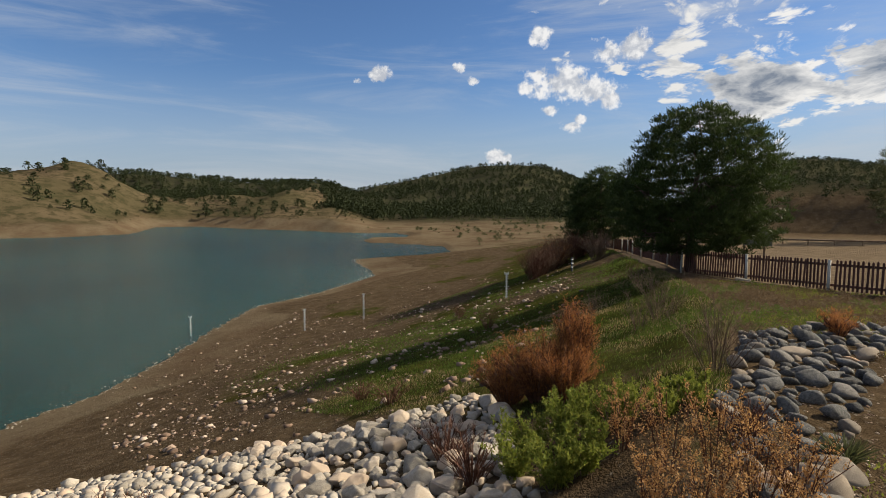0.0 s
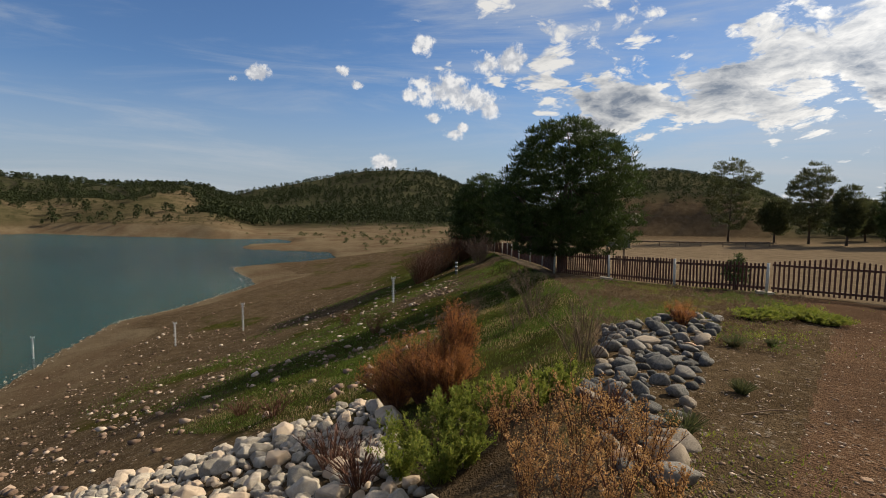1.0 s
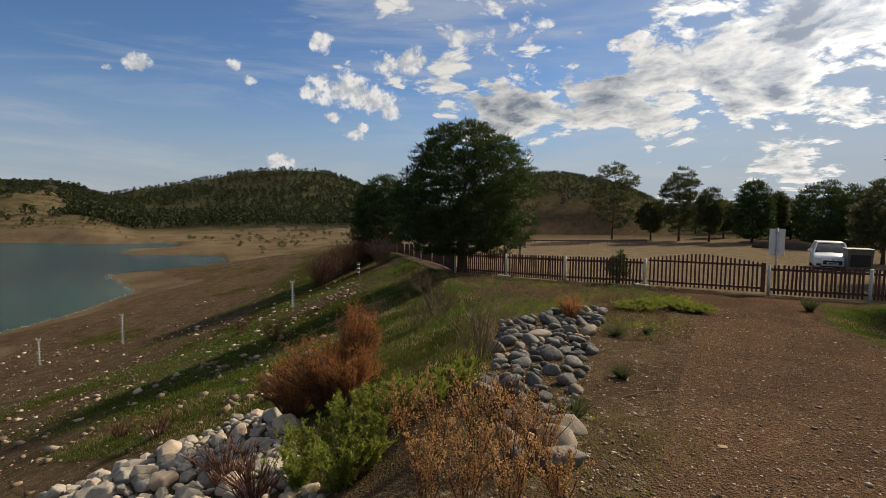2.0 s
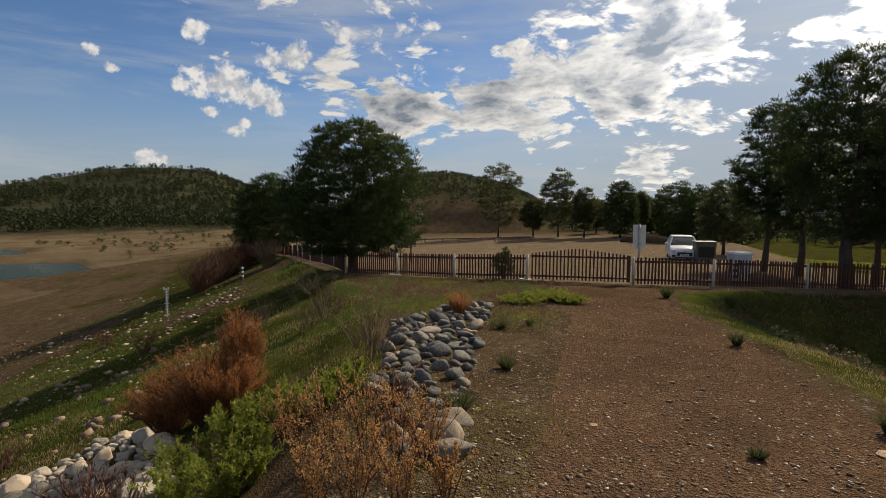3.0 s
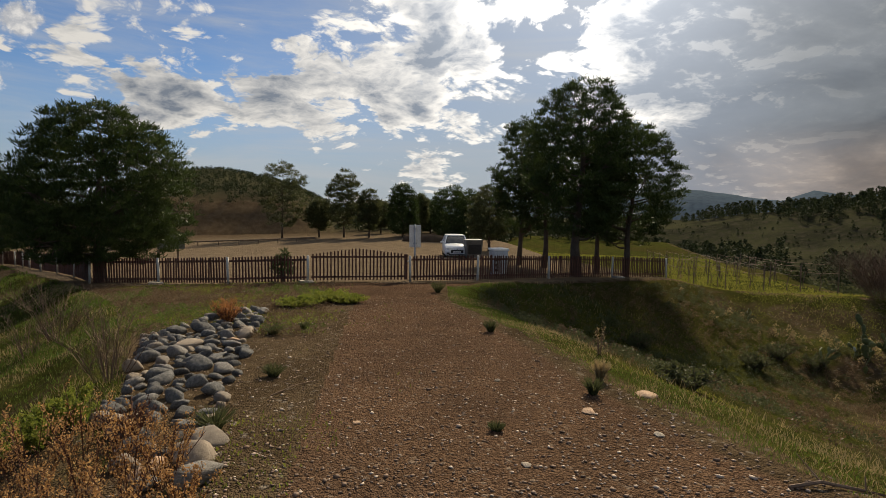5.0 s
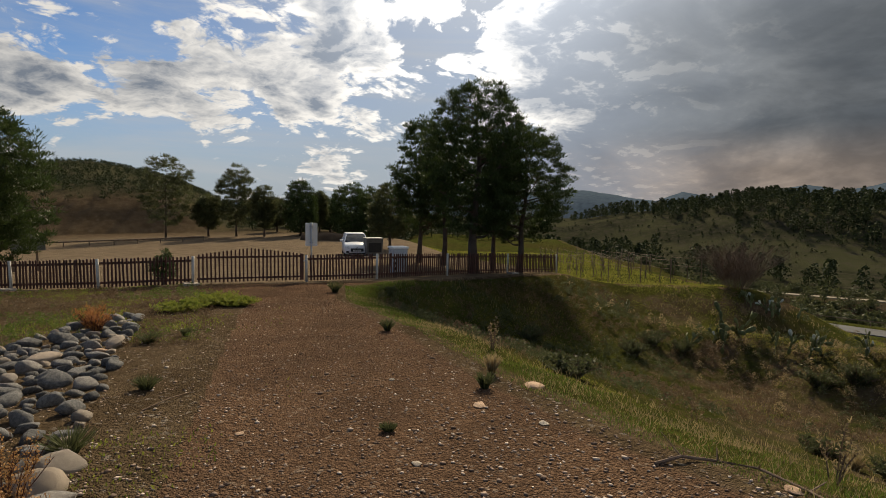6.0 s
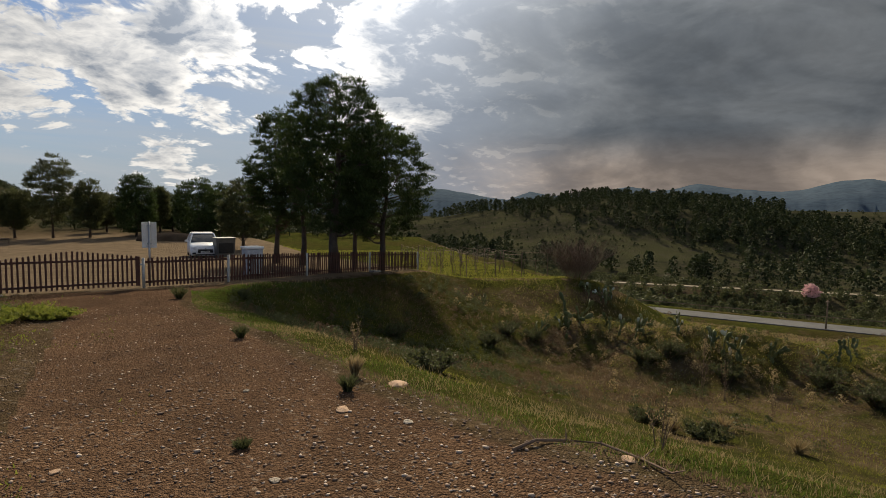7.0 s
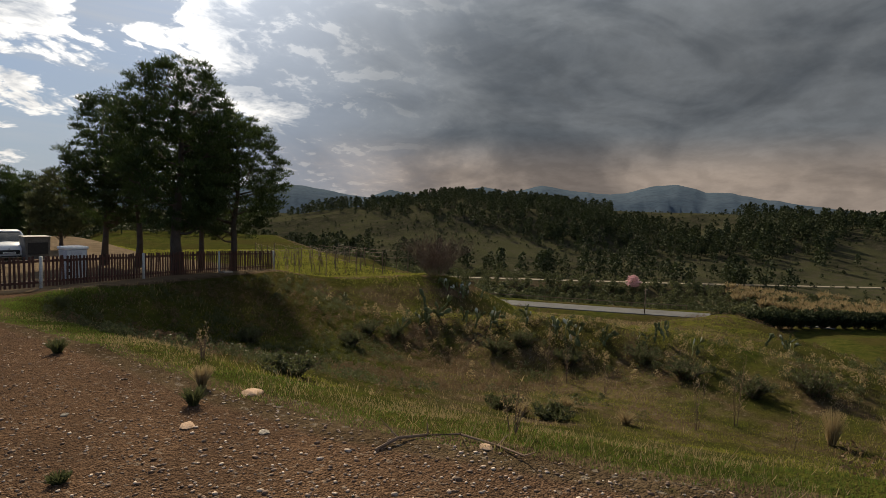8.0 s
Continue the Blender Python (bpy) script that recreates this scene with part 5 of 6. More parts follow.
def stick(label, pts, radius):
    """A dead branch lying on the ground, with side twigs."""
    q = np.random.default_rng(len(pts) + int(radius * 1000))
    v = [Vector(foot(a, e)) + Vector((0, 0, radius * 0.8 + 0.03 * (i % 2))) for i, (a, e) in enumerate(pts)]
    t = thing("fallen_branch", label, "branch", v[0], group="fallen branches")
    bits = [tube([p - v[0] for p in v], [radius * (1 - 0.55 * i / len(v)) for i in range(len(v))], 6)]
    for p in v[1:]:
        e = p - v[0] + Vector((q.normal() * 0.14, q.normal() * 0.14, 0.05 + abs(q.normal()) * 0.05))
        bits.append(tube([p - v[0], e], [radius * 0.5, radius * 0.25], 5))
    part("stick", join(bits), "twig", t)


stick("dead grey branch lying across the grass at the track's edge", ((-40.2, -24.0), (-42.5, -23.3), (-45.6, -22.7), (-49.0, -22.8), (-53.0, -23.2), (-55.8, -24.2)), 0.014)
stick("thin dry stick lying on the gravel track", ((-40.0, -29.5), (-40.6, -31.0), (-41.5, -33.0)), 0.009)
stick("thin dry stick lying beside the boulders", ((13.0, -19.5), (10.6, -19.0), (8.8, -18.4)), 0.007)


def grass(name, label, mat, n, area, height, keep, seed, width=0.004):
    global rng
    rng = np.random.default_rng(seed)
    x, y = rng.uniform(area[0], area[1], n), rng.uniform(area[2], area[3], n)
    ok = rng.uniform(size=n) < keep(x, y)
    x, y = x[ok], y[ok]
    z = land(x, y)[0]
    m = len(x)
    p0 = np.stack([x, y, z - 0.01], 1)
    h = height * rng.uniform(0.4, 1.2, m) * (1 + 0.6 * fbm(x, y, 1.3, 2, seed))
    p1 = p0 + np.stack([rng.normal(size=m) * 0.35 * h, rng.normal(size=m) * 0.35 * h, h], 1)
    far = 1 + np.hypot(x, y) / 12
    tagged(part(name, strips(p0, p1, width * far, width * 0.3 * far), mat), label, "grass", kind="stuff")


def out_left(x, y):
    return ~inside(x, y, BRINK) & (x < 0) & ~inside(x, y, FACE) & ~inside(x, y, SHORE)


def out_right(x, y):
    return ~inside(x, y, BRINK) & (x > 0)


patch = lambda x, y, s, k: smooth(-0.12, 0.22, fbm(x, y, s, 3, k))
dbrink = lambda x, y: seg_dist(x, y, BRINK, True)
grass("bank_grass", "green grass growing in patches on the lake bank", "grass", 300000, (-13, -2.5, 4.5, 20), 0.050, lambda x, y: out_left(x, y) * (0.1 + smooth(-0.02, 0.24, fbm(x, y, 2.0, 3, 5))) * smooth(12, 4, dbrink(x, y)) * smooth(22, 10, np.hypot(x, y)), 301, 0.003)
grass("bank_straw", "dead brown grass among the green on the bank", "dry", 80000, (-13, -2.5, 4.5, 20), 0.065, lambda x, y: out_left(x, y) * patch(x, y, 1.7, 15) * smooth(12, 4, dbrink(x, y)) * 0.7, 309, 0.0025)
grass("fence_weeds", "low green weeds on the dark soil before the fence", "herb", 46000, (-9, -1, 8.5, 17.5), 0.045, lambda x, y: inside(x, y, BRINK) * smooth(-0.05, 0.25, fbm(x, y, 2.0, 3, 16)) * smooth(-1.0, -2.0, x - 0.05 * (12 - y)), 310, 0.005)
grass("far_bank_grass", "thin green grass over the stony bank", "grass", 120000, (-34, -6, 6, 40), 0.08, lambda x, y: out_left(x, y) * patch(x, y, 4.5, 6) * smooth(24, 10, dbrink(x, y)) * 0.9, 302, 0.0045)
grass("verge_grass", "short green grass along the track's edge", "grass", 150000, (0.6, 6, -2, 17.5), 0.038, lambda x, y: out_right(x, y) * smooth(1.6, 0.3, dbrink(x, y)) * (0.25 + 0.75 * patch(x, y, 1.5, 7)), 303, 0.0028)
grass("verge_straw", "dry straw mixed in at the track's edge", "dry", 120000, (1.2, 9, -4, 14), 0.052, lambda x, y: out_right(x, y) * smooth(3.2, 0.4, dbrink(x, y)) * patch(x, y, 1.3, 8) * 0.7, 304, 0.0022)
grass("slope_grass", "short green grass over the valley slope, sunlight put into its colour", "sunlit_grass", 380000, (2, 34, -12, 24), 0.040, lambda x, y: out_right(x, y) * smooth(-0.02, 0.2, fbm(x, y, 3.2, 3, 9)) * 0.9, 305, 0.004)
grass("slope_straw", "dry straw over the valley slope", "dry", 90000, (3, 38, -14, 22), 0.10, lambda x, y: out_right(x, y) * patch(x, y, 2.7, 10) * 0.5, 306, 0.003)
grass("terrace_grass", "fresh green grass under the vines, colour brightened to look sunlit", "sunlit_grass", 130000, (12, 46, 17, 52), 0.09, lambda x, y: inside(x, y, BRINK) * (x > 12.5) * (0.3 + 0.7 * patch(x, y, 3, 11)), 307, 0.006)
grass("track_weeds", "sparse green weeds in the gravel", "herb", 20000, (-2.6, 0.6, 2, 16), 0.035, lambda x, y: inside(x, y, BRINK) * smooth(0.12, 0.4, fbm(x, y, 1.1, 3, 12)) * smooth(0.8, -1.2, x + 0.06 * y), 308, 0.006)

q = np.random.default_rng(85)
pts = np.stack([q.uniform(-11, -0.9, 5200), q.uniform(8.2, 18.2, 5200)], 1)
pts = pts[inside(*pts.T, BRINK) & ~inside(*pts.T, band) & (pts[:, 0] < -1.1 - 0.10 * (pts[:, 1] - 8)) & (pts[:, 1] < 17.0 - 0.13 * np.minimum(pts[:, 0] + 3, 0))]
tone = fbm(*pts.T, 1.8, 3, 45) + q.normal(size=len(pts)) * 0.12
wood_mass("fence_litter", "dead brown litter and stalks on the dark soil before the fence", "dead", pts[tone < 0.06], 0.05 + 0.13 * q.uniform(size=int((tone < 0.06).sum())) ** 2, 46, 84, leaf=0.09, tall=0.7, category="litter", wide=0.6)
wood_mass("fence_herbs", "low green herbs on the dark soil before the fence", "grass", pts[tone > 0.10], 0.05 + 0.12 * q.uniform(size=int((tone > 0.10).sum())) ** 2, 60, 83, leaf=0.08, tall=0.8, category="herbs", wide=0.6)
q = np.random.default_rng(87)
pts = np.stack([q.uniform(1.4, 13.5, 5200), q.uniform(7.5, 22.5, 5200)], 1)
pts = pts[out_right(*pts.T) & (dbrink(*pts.T) > 0.9)]
tone = fbm(*pts.T, 2.2, 3, 44) + q.normal(size=len(pts)) * 0.12
wood_mass("hollow_scrub", "low dark undergrowth in the hollow below the pines", "olive", pts[tone > 0.02], 0.07 + 0.22 * q.uniform(size=int((tone > 0.02).sum())) ** 2, 60, 87, leaf=0.085, tall=0.8, category="scrub", wide=0.55)
wood_mass("hollow_litter", "dead brown stalks and litter in the hollow below the pines", "dead", pts[tone < -0.02], 0.07 + 0.20 * q.uniform(size=int((tone < -0.02).sum())) ** 2, 50, 86, leaf=0.085, tall=0.9, category="litter", wide=0.55)
q = np.random.default_rng(88)
pts = []
for (ax, ay), (bx, by) in zip(KNOLL[:-1], KNOLL[1:]):
    for _ in range(45):
        u = q.uniform()
        pts.append((ax + (bx - ax) * u + q.normal() * 0.9 - 0.8, ay + (by - ay) * u + q.normal() * 1.2 - 0.5))
wood_mass("bank_scrub", "low dark scrub along the bank with the cacti", "olive", np.array(pts), 0.10 + 0.26 * q.uniform(size=len(pts)) ** 1.5, 110, 88, leaf=0.06, tall=0.75, category="scrub")
pts2 = np.array(pts) + q.normal(size=(len(pts), 2)) * 0.9
wood_mass("bank_straw_scrub", "dry brown scrub along the bank with the cacti", "dry", pts2, q.uniform(0.12, 0.40, len(pts2)), 60, 90, leaf=0.08, tall=0.9, category="scrub")
pts = np.stack([q.uniform(5, 34, 2600), q.uniform(-12, 21, 2600)], 1)
pts = pts[out_right(*pts.T) & (dbrink(*pts.T) > 2.5) & (fbm(*pts.T, 5.0, 3, 19) > 0.04)]
wood_mass("slope_scrub", "small dark tussocks dotted over the slope", "olive", pts, 0.10 + 0.38 * q.uniform(size=len(pts)) ** 2, 90, 89, leaf=0.07, tall=0.7, category="scrub", wide=0.5)
pts = np.stack([q.uniform(3, 34, 2600), q.uniform(-12, 20, 2600)], 1)
pts = pts[out_right(*pts.T) & (dbrink(*pts.T) > 1.2) & (fbm(*pts.T, 4.0, 3, 29) > 0.06)]
wood_mass("slope_dead_growth", "dead brown undergrowth in patches over the slope", "dead", pts, 0.10 + 0.28 * q.uniform(size=len(pts)) ** 2, 80, 92, leaf=0.06, tall=0.8, category="scrub", wide=0.5)

# ---------------------------------------------------------------- prickly pears


def pad_mesh(seed):
    bm = bmesh.new()
    bmesh.ops.create_uvsphere(bm, u_segments=12, v_segments=8, radius=1.0)
    for v in bm.verts:
        t = (v.co.z + 1) / 2
        k = 0.75 + 0.5 * t
        v.co = Vector((v.co.x * 0.52 * k, v.co.y * 0.13, v.co.z + 1.0)) * 0.5
    me = bpy.data.meshes.new("pad")
    bm.to_mesh(me)
    bm.free()
    me.shade_smooth()
    return me


PAD, PAD_PALE = pad_mesh(1), pad_mesh(2)
PAD.materials.append(M["cactus"])
PAD_PALE.materials.append(M["cactus_pale"])


def prickly_pear(at, height, stems, seed, spread=0.5):
    q = np.random.default_rng(seed)
    t = thing("prickly_pear", "prickly pear cactus with upright grey-green pads", "cactus", at, group="prickly pears")
    for s in range(stems):
        a = q.uniform(0, 6.28)
        base = Vector((math.cos(a), math.sin(a), 0)) * spread * q.uniform(0, 1)
        stack_ = [(base, q.uniform(-12, 12), q.uniform(-14, 14), q.uniform(0, 180), 0)]
        while stack_:
            p, rx, ry, rz, level = stack_.pop()
            size = height / 5.2 * q.uniform(0.8, 1.2) * (1.15 if level == 0 else 0.95)
            m = Matrix.Translation(p) @ pose(0, 0, 0, rx, ry, rz) @ Matrix.Diagonal((size, size, size, 1))
            ob = new("pad", PAD_PALE if q.uniform() < 0.08 else PAD)
            ob.parent = t
            ob.matrix_basis = m
            if level < 3:
                for _ in range(q.integers(1, 3)):
                    u = q.uniform(-0.5, 0.5)
                    tip = m @ Vector((u * 0.5, 0, 0.95 - abs(u) * 0.3))
                    stack_.append((tip, rx + q.uniform(-18, 18), ry + u * 70 + q.uniform(-8, 8), rz + q.uniform(-60, 60), level + 1))


for k, (yaw, up, h, n) in enumerate(((-46.3, -12.6, 1.75, 3), (-44.3, -13.4, 1.1, 3), (-51.5, -13.0, 1.2, 3), (-49.2, -12.6, 1.0, 2), (-61.4, -13.4, 1.15, 4), (-63.2, -13.6, 0.9, 3), (-58.8, -13.0, 0.9, 2), (-41.8, -13.6, 0.9, 2),
                                     (-48.0, -9.3, 0.95, 4), (-47.0, -8.9, 0.9, 4), (-49.6, -9.6, 0.9, 3), (-70.5, -12.4, 0.9, 3), (-71.5, -13.2, 0.8, 2), (-66.5, -13.4, 0.8, 2), (-56.3, -11.8, 0.9, 2), (-78.5, -11.6, 0.9, 3), (-80.2, -11.9, 0.8, 3), (-35.0, -10.4, 0.6, 2))):
    prickly_pear(foot(yaw, up), h, n, 400 + k, 0.35 + 0.12 * n)

# ---------------------------------------------------------------- vineyard
for row in range(5):
    ax, ay = 13.7 + row * 1.45, 23.1 - row * 0.42
    d = Vector((0.36, 0.933, 0))
    n = 6 - row // 3
    t = thing("vine_row", "row of bare vines on posts and wires over green grass", "vineyard row", (ax, ay, ground_z(ax, ay)), group="vine rows")
    o = Vector((ax, ay, ground_z(ax, ay)))
    tops = []
    q = np.random.default_rng(500 + row)
    for k in range(n):
        x, y = ax + d.x * 4.2 * k + q.normal() * 0.1, ay + d.y * 4.2 * k
        z = ground_z(x, y)
        top = Vector((x + q.normal() * 0.05, y, z + 1.35 + q.normal() * 0.06))
        part("vine_post", tube([Vector((x, y, z - 0.2)) - o, top - o], [0.026, 0.022], 7), "wood", t)
        tops.append(top - o)
    for low in (0.06, 0.5):
        for a, b in zip(tops[:-1], tops[1:]):
            m = a.lerp(b, 0.5) - Vector((0, 0, 0.05))
            part("wire", tube([a - Vector((0, 0, low)), m - Vector((0, 0, low)), b - Vector((0, 0, low))], [0.010] * 3, 5), "twig", t)
    for k in range(n + 2):
        u = (k + q.uniform(0.2, 0.8)) * 3.0
        x, y = ax + d.x * u, ay + d.y * u
        if not inside(np.array([x]), np.array([y]), BRINK)[0]:
            continue
        z = ground_z(x, y)
        p = Vector((x, y, z - 0.05)) - o
        pts = [p, p + Vector((q.normal() * 0.08, q.normal() * 0.08, 0.45)), p + Vector((q.normal() * 0.12, q.normal() * 0.12, 0.85))]
        arms = [tube(pts, [0.024, 0.019, 0.016], 6)]
        for sgn in (-1, 1):
            e = pts[2] + d * sgn * q.uniform(0.4, 0.8) + Vector((0, 0, 0.25))
            arms.append(tube([pts[2], pts[2].lerp(e, 0.5) + Vector((0, 0, 0.1)), e], [0.014, 0.010, 0.005], 5))
            e2 = e + Vector((q.normal() * 0.2, q.normal() * 0.2, q.uniform(-0.1, 0.4)))
            arms.append(tube([e, e2], [0.006, 0.003], 4))
        part("vine", join(arms), "twig", t)

# ---------------------------------------------------------------- roads and valley floor


def strip_road(name, label, pts, width, mat, lift):
    vs, fs = [], []
    P = []
    for (ax, ay), (bx, by) in zip(pts[:-1], pts[1:]):
        for t in np.linspace(0, 1, 30, endpoint=False):
            P.append((ax + (bx - ax) * t, ay + (by - ay) * t))
    P.append(pts[-1])
    for i, (x, y) in enumerate(P):
        a, b = P[max(i - 1, 0)], P[min(i + 1, len(P) - 1)]
        n = Vector((-(b[1] - a[1]), b[0] - a[0], 0)).normalized()
        z = max(ground_z(x + n.x * s, y + n.y * s) for s in (-width / 2, 0, width / 2)) + lift
        for s in (-0.5, 0.5):
            vs.append((x + n.x * width * s, y + n.y * width * s, z))
        for s in (-0.6, 0.6):
            vs.append((x + n.x * width * s, y + n.y * width * s, z - 1.5))
    for i in range(len(P) - 1):
        a, b = 4 * i, 4 * i + 4
        fs += [[a, b, b + 1, a + 1], [a + 2, b + 2, b, a], [a + 1, b + 1, b + 3, a + 3]]
    tagged(part(name, (vs, fs), mat), label, "road", kind="structure")


strip_road("road", "grey asphalt road along the valley floor", ROAD, 4.6, "asphalt", 0.12)
strip_road("dirt_road", "pale dirt road at the foot of the far slope", TRAIL, 1.8, "dirt_road", 0.12)
q = np.random.default_rng(71)
for a, b, step in (((66, 64), (92, 26), 3.0),):
    L = math.hypot(b[0] - a[0], b[1] - a[1])
    rail = thing("guard_rail", "long dark guard rail along the far side of the road", "guard rail", (a[0] + 3.4, a[1] + 2, ground_z(a[0] + 3.4, a[1] + 2)))
    o = rail.matrix_basis.translation
    top = []
    for k in range(int(L / step)):
        x, y = a[0] + (b[0] - a[0]) * k * step / L + 3.4, a[1] + (b[1] - a[1]) * k * step / L + 2
        z = ground_z(x, y)
        part("rail_post", tube([Vector((x, y, z - 0.2)) - o, Vector((x, y, z + 0.85)) - o], [0.05, 0.05], 6), "wood", rail)
        top.append(Vector((x, y, z + 0.72)) - o)
    part("rail", tube(top, [0.07] * len(top), 6), "wood", rail)
for k in range(30):
    yaw, up = -75.0 - 12.5 * ((k * 0.618) % 1), -7.1 - 1.5 * ((k * 0.41) % 1)
    shrub("reed_clump", "tall tan reeds in a field", foot(yaw, up, lo=60), 2.6, 1.8, 130, "dry", 1, 0.05, seed=600 + k, category="reeds", group="reed clumps")
for k in range(22):
    yaw = -74.6 - 16.5 * k / 21
    shrub("hedge_bush", "dense dark hedge bush in a long row", foot(yaw, -10.6 + 0.12 * k, lo=40), 2.5, 1.7, 46, "twig", 10, 0.02, "far_leaf", 8, (0.32, 0.10), seed=650 + k, bushy=0.9, group="hedge bushes")
p = foot(-66.2, -7.7, lo=70)
pine(p, 3.4, 0.8, 1.5, 150, 0.1, "almond tree in pale pink blossom", needles=22, mat="blossom", seed=62, name="almond_tree", length=0.2, width=0.04, limbs=8, clump=0.3)
p = foot(-67.5, -10.0, lo=50)
t = thing("utility_pole", "slim dark wooden pole beside the road", "pole", p)
part("pole", tube([(0, 0, -0.3), (0, 0, 4.2)], [0.11, 0.08], 8), "wood", t, smooth=True)
part("crossarm", boxed(-0.6, -0.05, 3.85, 0.6, 0.05, 3.97, bevel=0.01), "wood", t)

# ---------------------------------------------------------------- water gauges and markers


def gauge(at, height, marks):
    t = thing("water_gauge", "white staff gauge with rung-like marks on the shore", "gauge", at, 54.0, group="water gauges")
    staff = part("staff", boxed(-0.03, -0.02, -0.3, 0.03, 0.02, height, bevel=0.004), "white", t)
    for k in range(marks):
        z = height * (k + 0.7) / marks
        part("mark", boxed(-0.13 if k % 5 == 4 else -0.09, -0.03, z - 0.025, 0.13 if k % 5 == 4 else 0.09, -0.021, z + 0.025, bevel=0.003), "white", staff)
    part("crossbar", boxed(-0.12, -0.03, height - 0.10, 0.12, 0.03, height - 0.05, bevel=0.004), "white", t)
    for s in (-1, 1):
        part("prong", boxed(s * 0.11 - 0.015, -0.02, height - 0.05, s * 0.11 + 0.015, 0.02, height + 0.05, bevel=0.003), "white", t)


gauge((-47.9, 8.65, LAKE - 0.1), 1.75, 9)
gauge(foot(68.7, -14.0), 1.7, 9)
gauge(foot(62.4, -13.07), 2.05, 11)
gauge(foot(46.8, -10.8), 1.5, 10)
t = thing("marker_post", "short black post with white bands on the bank", "marker", foot(39.8, -7.7), group="")
post = part("post", boxed(-0.06, -0.04, -0.2, 0.06, 0.04, 0.9, bevel=0.01), "marks", t)
for z in (0.25, 0.5, 0.75):
    part("band", boxed(-0.064, -0.044, z, 0.064, 0.044, z + 0.07, bevel=0.002), "white", post)

# ---------------------------------------------------------------- car park: signs, bins, car


def make_sign():
    x, y, z = on_ground(-1.87, 18.4)
    t = thing("sign_board", "plain pale back of a tall sign on a steel pole", "sign", (x, y, z), -3)
    part("pole", tube([(0, -0.03, -0.3), (0, -0.03, 1.95)], [0.03, 0.03], 10), "steel", t, smooth=True)
    panel = part("panel", boxed(-0.20, 0.0, 1.13, 0.20, 0.02, 1.92, bevel=0.006), "board", t)
    for h in (1.25, 1.8):
        part("clamp", boxed(-0.06, -0.066, h, 0.06, 0.0, h + 0.03, bevel=0.004), "steel", panel)
    x, y, z = on_ground(23.0, 30.0)
    t = thing("notice_board", "weathered grey-green notice board on two dark posts", "sign", (x, y, z), 22)
    for s in (-0.43, 0.43):
        part("post", boxed(s - 0.05, -0.05, -0.3, s + 0.05, 0.05, 1.8, bevel=0.008), "wood", t)
    panel = part("panel", boxed(-0.5, -0.085, 0.95, 0.75, -0.05, 1.75, bevel=0.008), "green_board", t)
    part("frame", boxed(-0.54, -0.05, 1.75, 0.79, 0.02, 1.81, bevel=0.008), "wood", panel)
    x, y, z = on_ground(31.6, 34.0)
    t = thing("bench", "rough dark wooden picnic bench behind the fence", "bench", (x, y, z), 30)
    part("seat", boxed(-0.7, -0.2, 0.62, 0.7, 0.2, 0.70, bevel=0.01), "wood", t)
    for s in (-0.55, 0.55):
        part("leg", boxed(s - 0.05, -0.18, -0.05, s + 0.05, 0.18, 0.62, bevel=0.008), "wood", t)


make_sign()


def make_bins():
    x, y, z = on_ground(-8.15, 34.3)
    t = thing("skip", "dark grey metal waste container beside the car", "container", (x, y, z), 6)
    bm = boxed(-0.55, -0.5, 0.08, 0.55, 0.5, 1.2, bevel=0.03)
    for v in bm.verts:
        k = 0.9 + 0.1 * v.co.z / 1.2
        v.co.x *= k
        v.co.y *= k
    part("body", bm, "bin", t)
    part("lid", boxed(-0.58, -0.53, 1.2, 0.58, 0.53, 1.26, bevel=0.02), "bin", t, "dark flat lid")
    part("panel", boxed(-0.42, -0.535, 0.35, 0.42, -0.50, 0.95, bevel=0.01), "black", t)
    for sx in (-0.42, 0.42):
        for sy in (-0.38, 0.38):
            part("foot", boxed(sx - 0.06, sy - 0.06, -0.03, sx + 0.06, sy + 0.06, 0.09, bevel=0.01), "black", t)
    x, y, z = on_ground(-11.05, 20.6)
    t = thing("waste_bin", "light grey plastic bin with a white domed lid", "bin", (x, y, z), 12)
    bm = boxed(-0.30, -0.3, 0.0, 0.30, 0.3, 1.0, bevel=0.05)
    for v in bm.verts:
        k = 0.85 + 0.15 * v.co.z
        v.co.x *= k
        v.co.y *= k
    part("body", bm, "drum", t)
    bm = boxed(-0.33, -0.33, 1.0, 0.33, 0.33, 1.09, bevel=0.04)
    part("lid", bm, "white", t, "white lid")
    for k in range(3):
        part("stripe", boxed(-0.306, -0.303, 0.2 + 0.2 * k, -0.18, -0.27, 0.3 + 0.2 * k, bevel=0.004), "black", t)


make_bins()


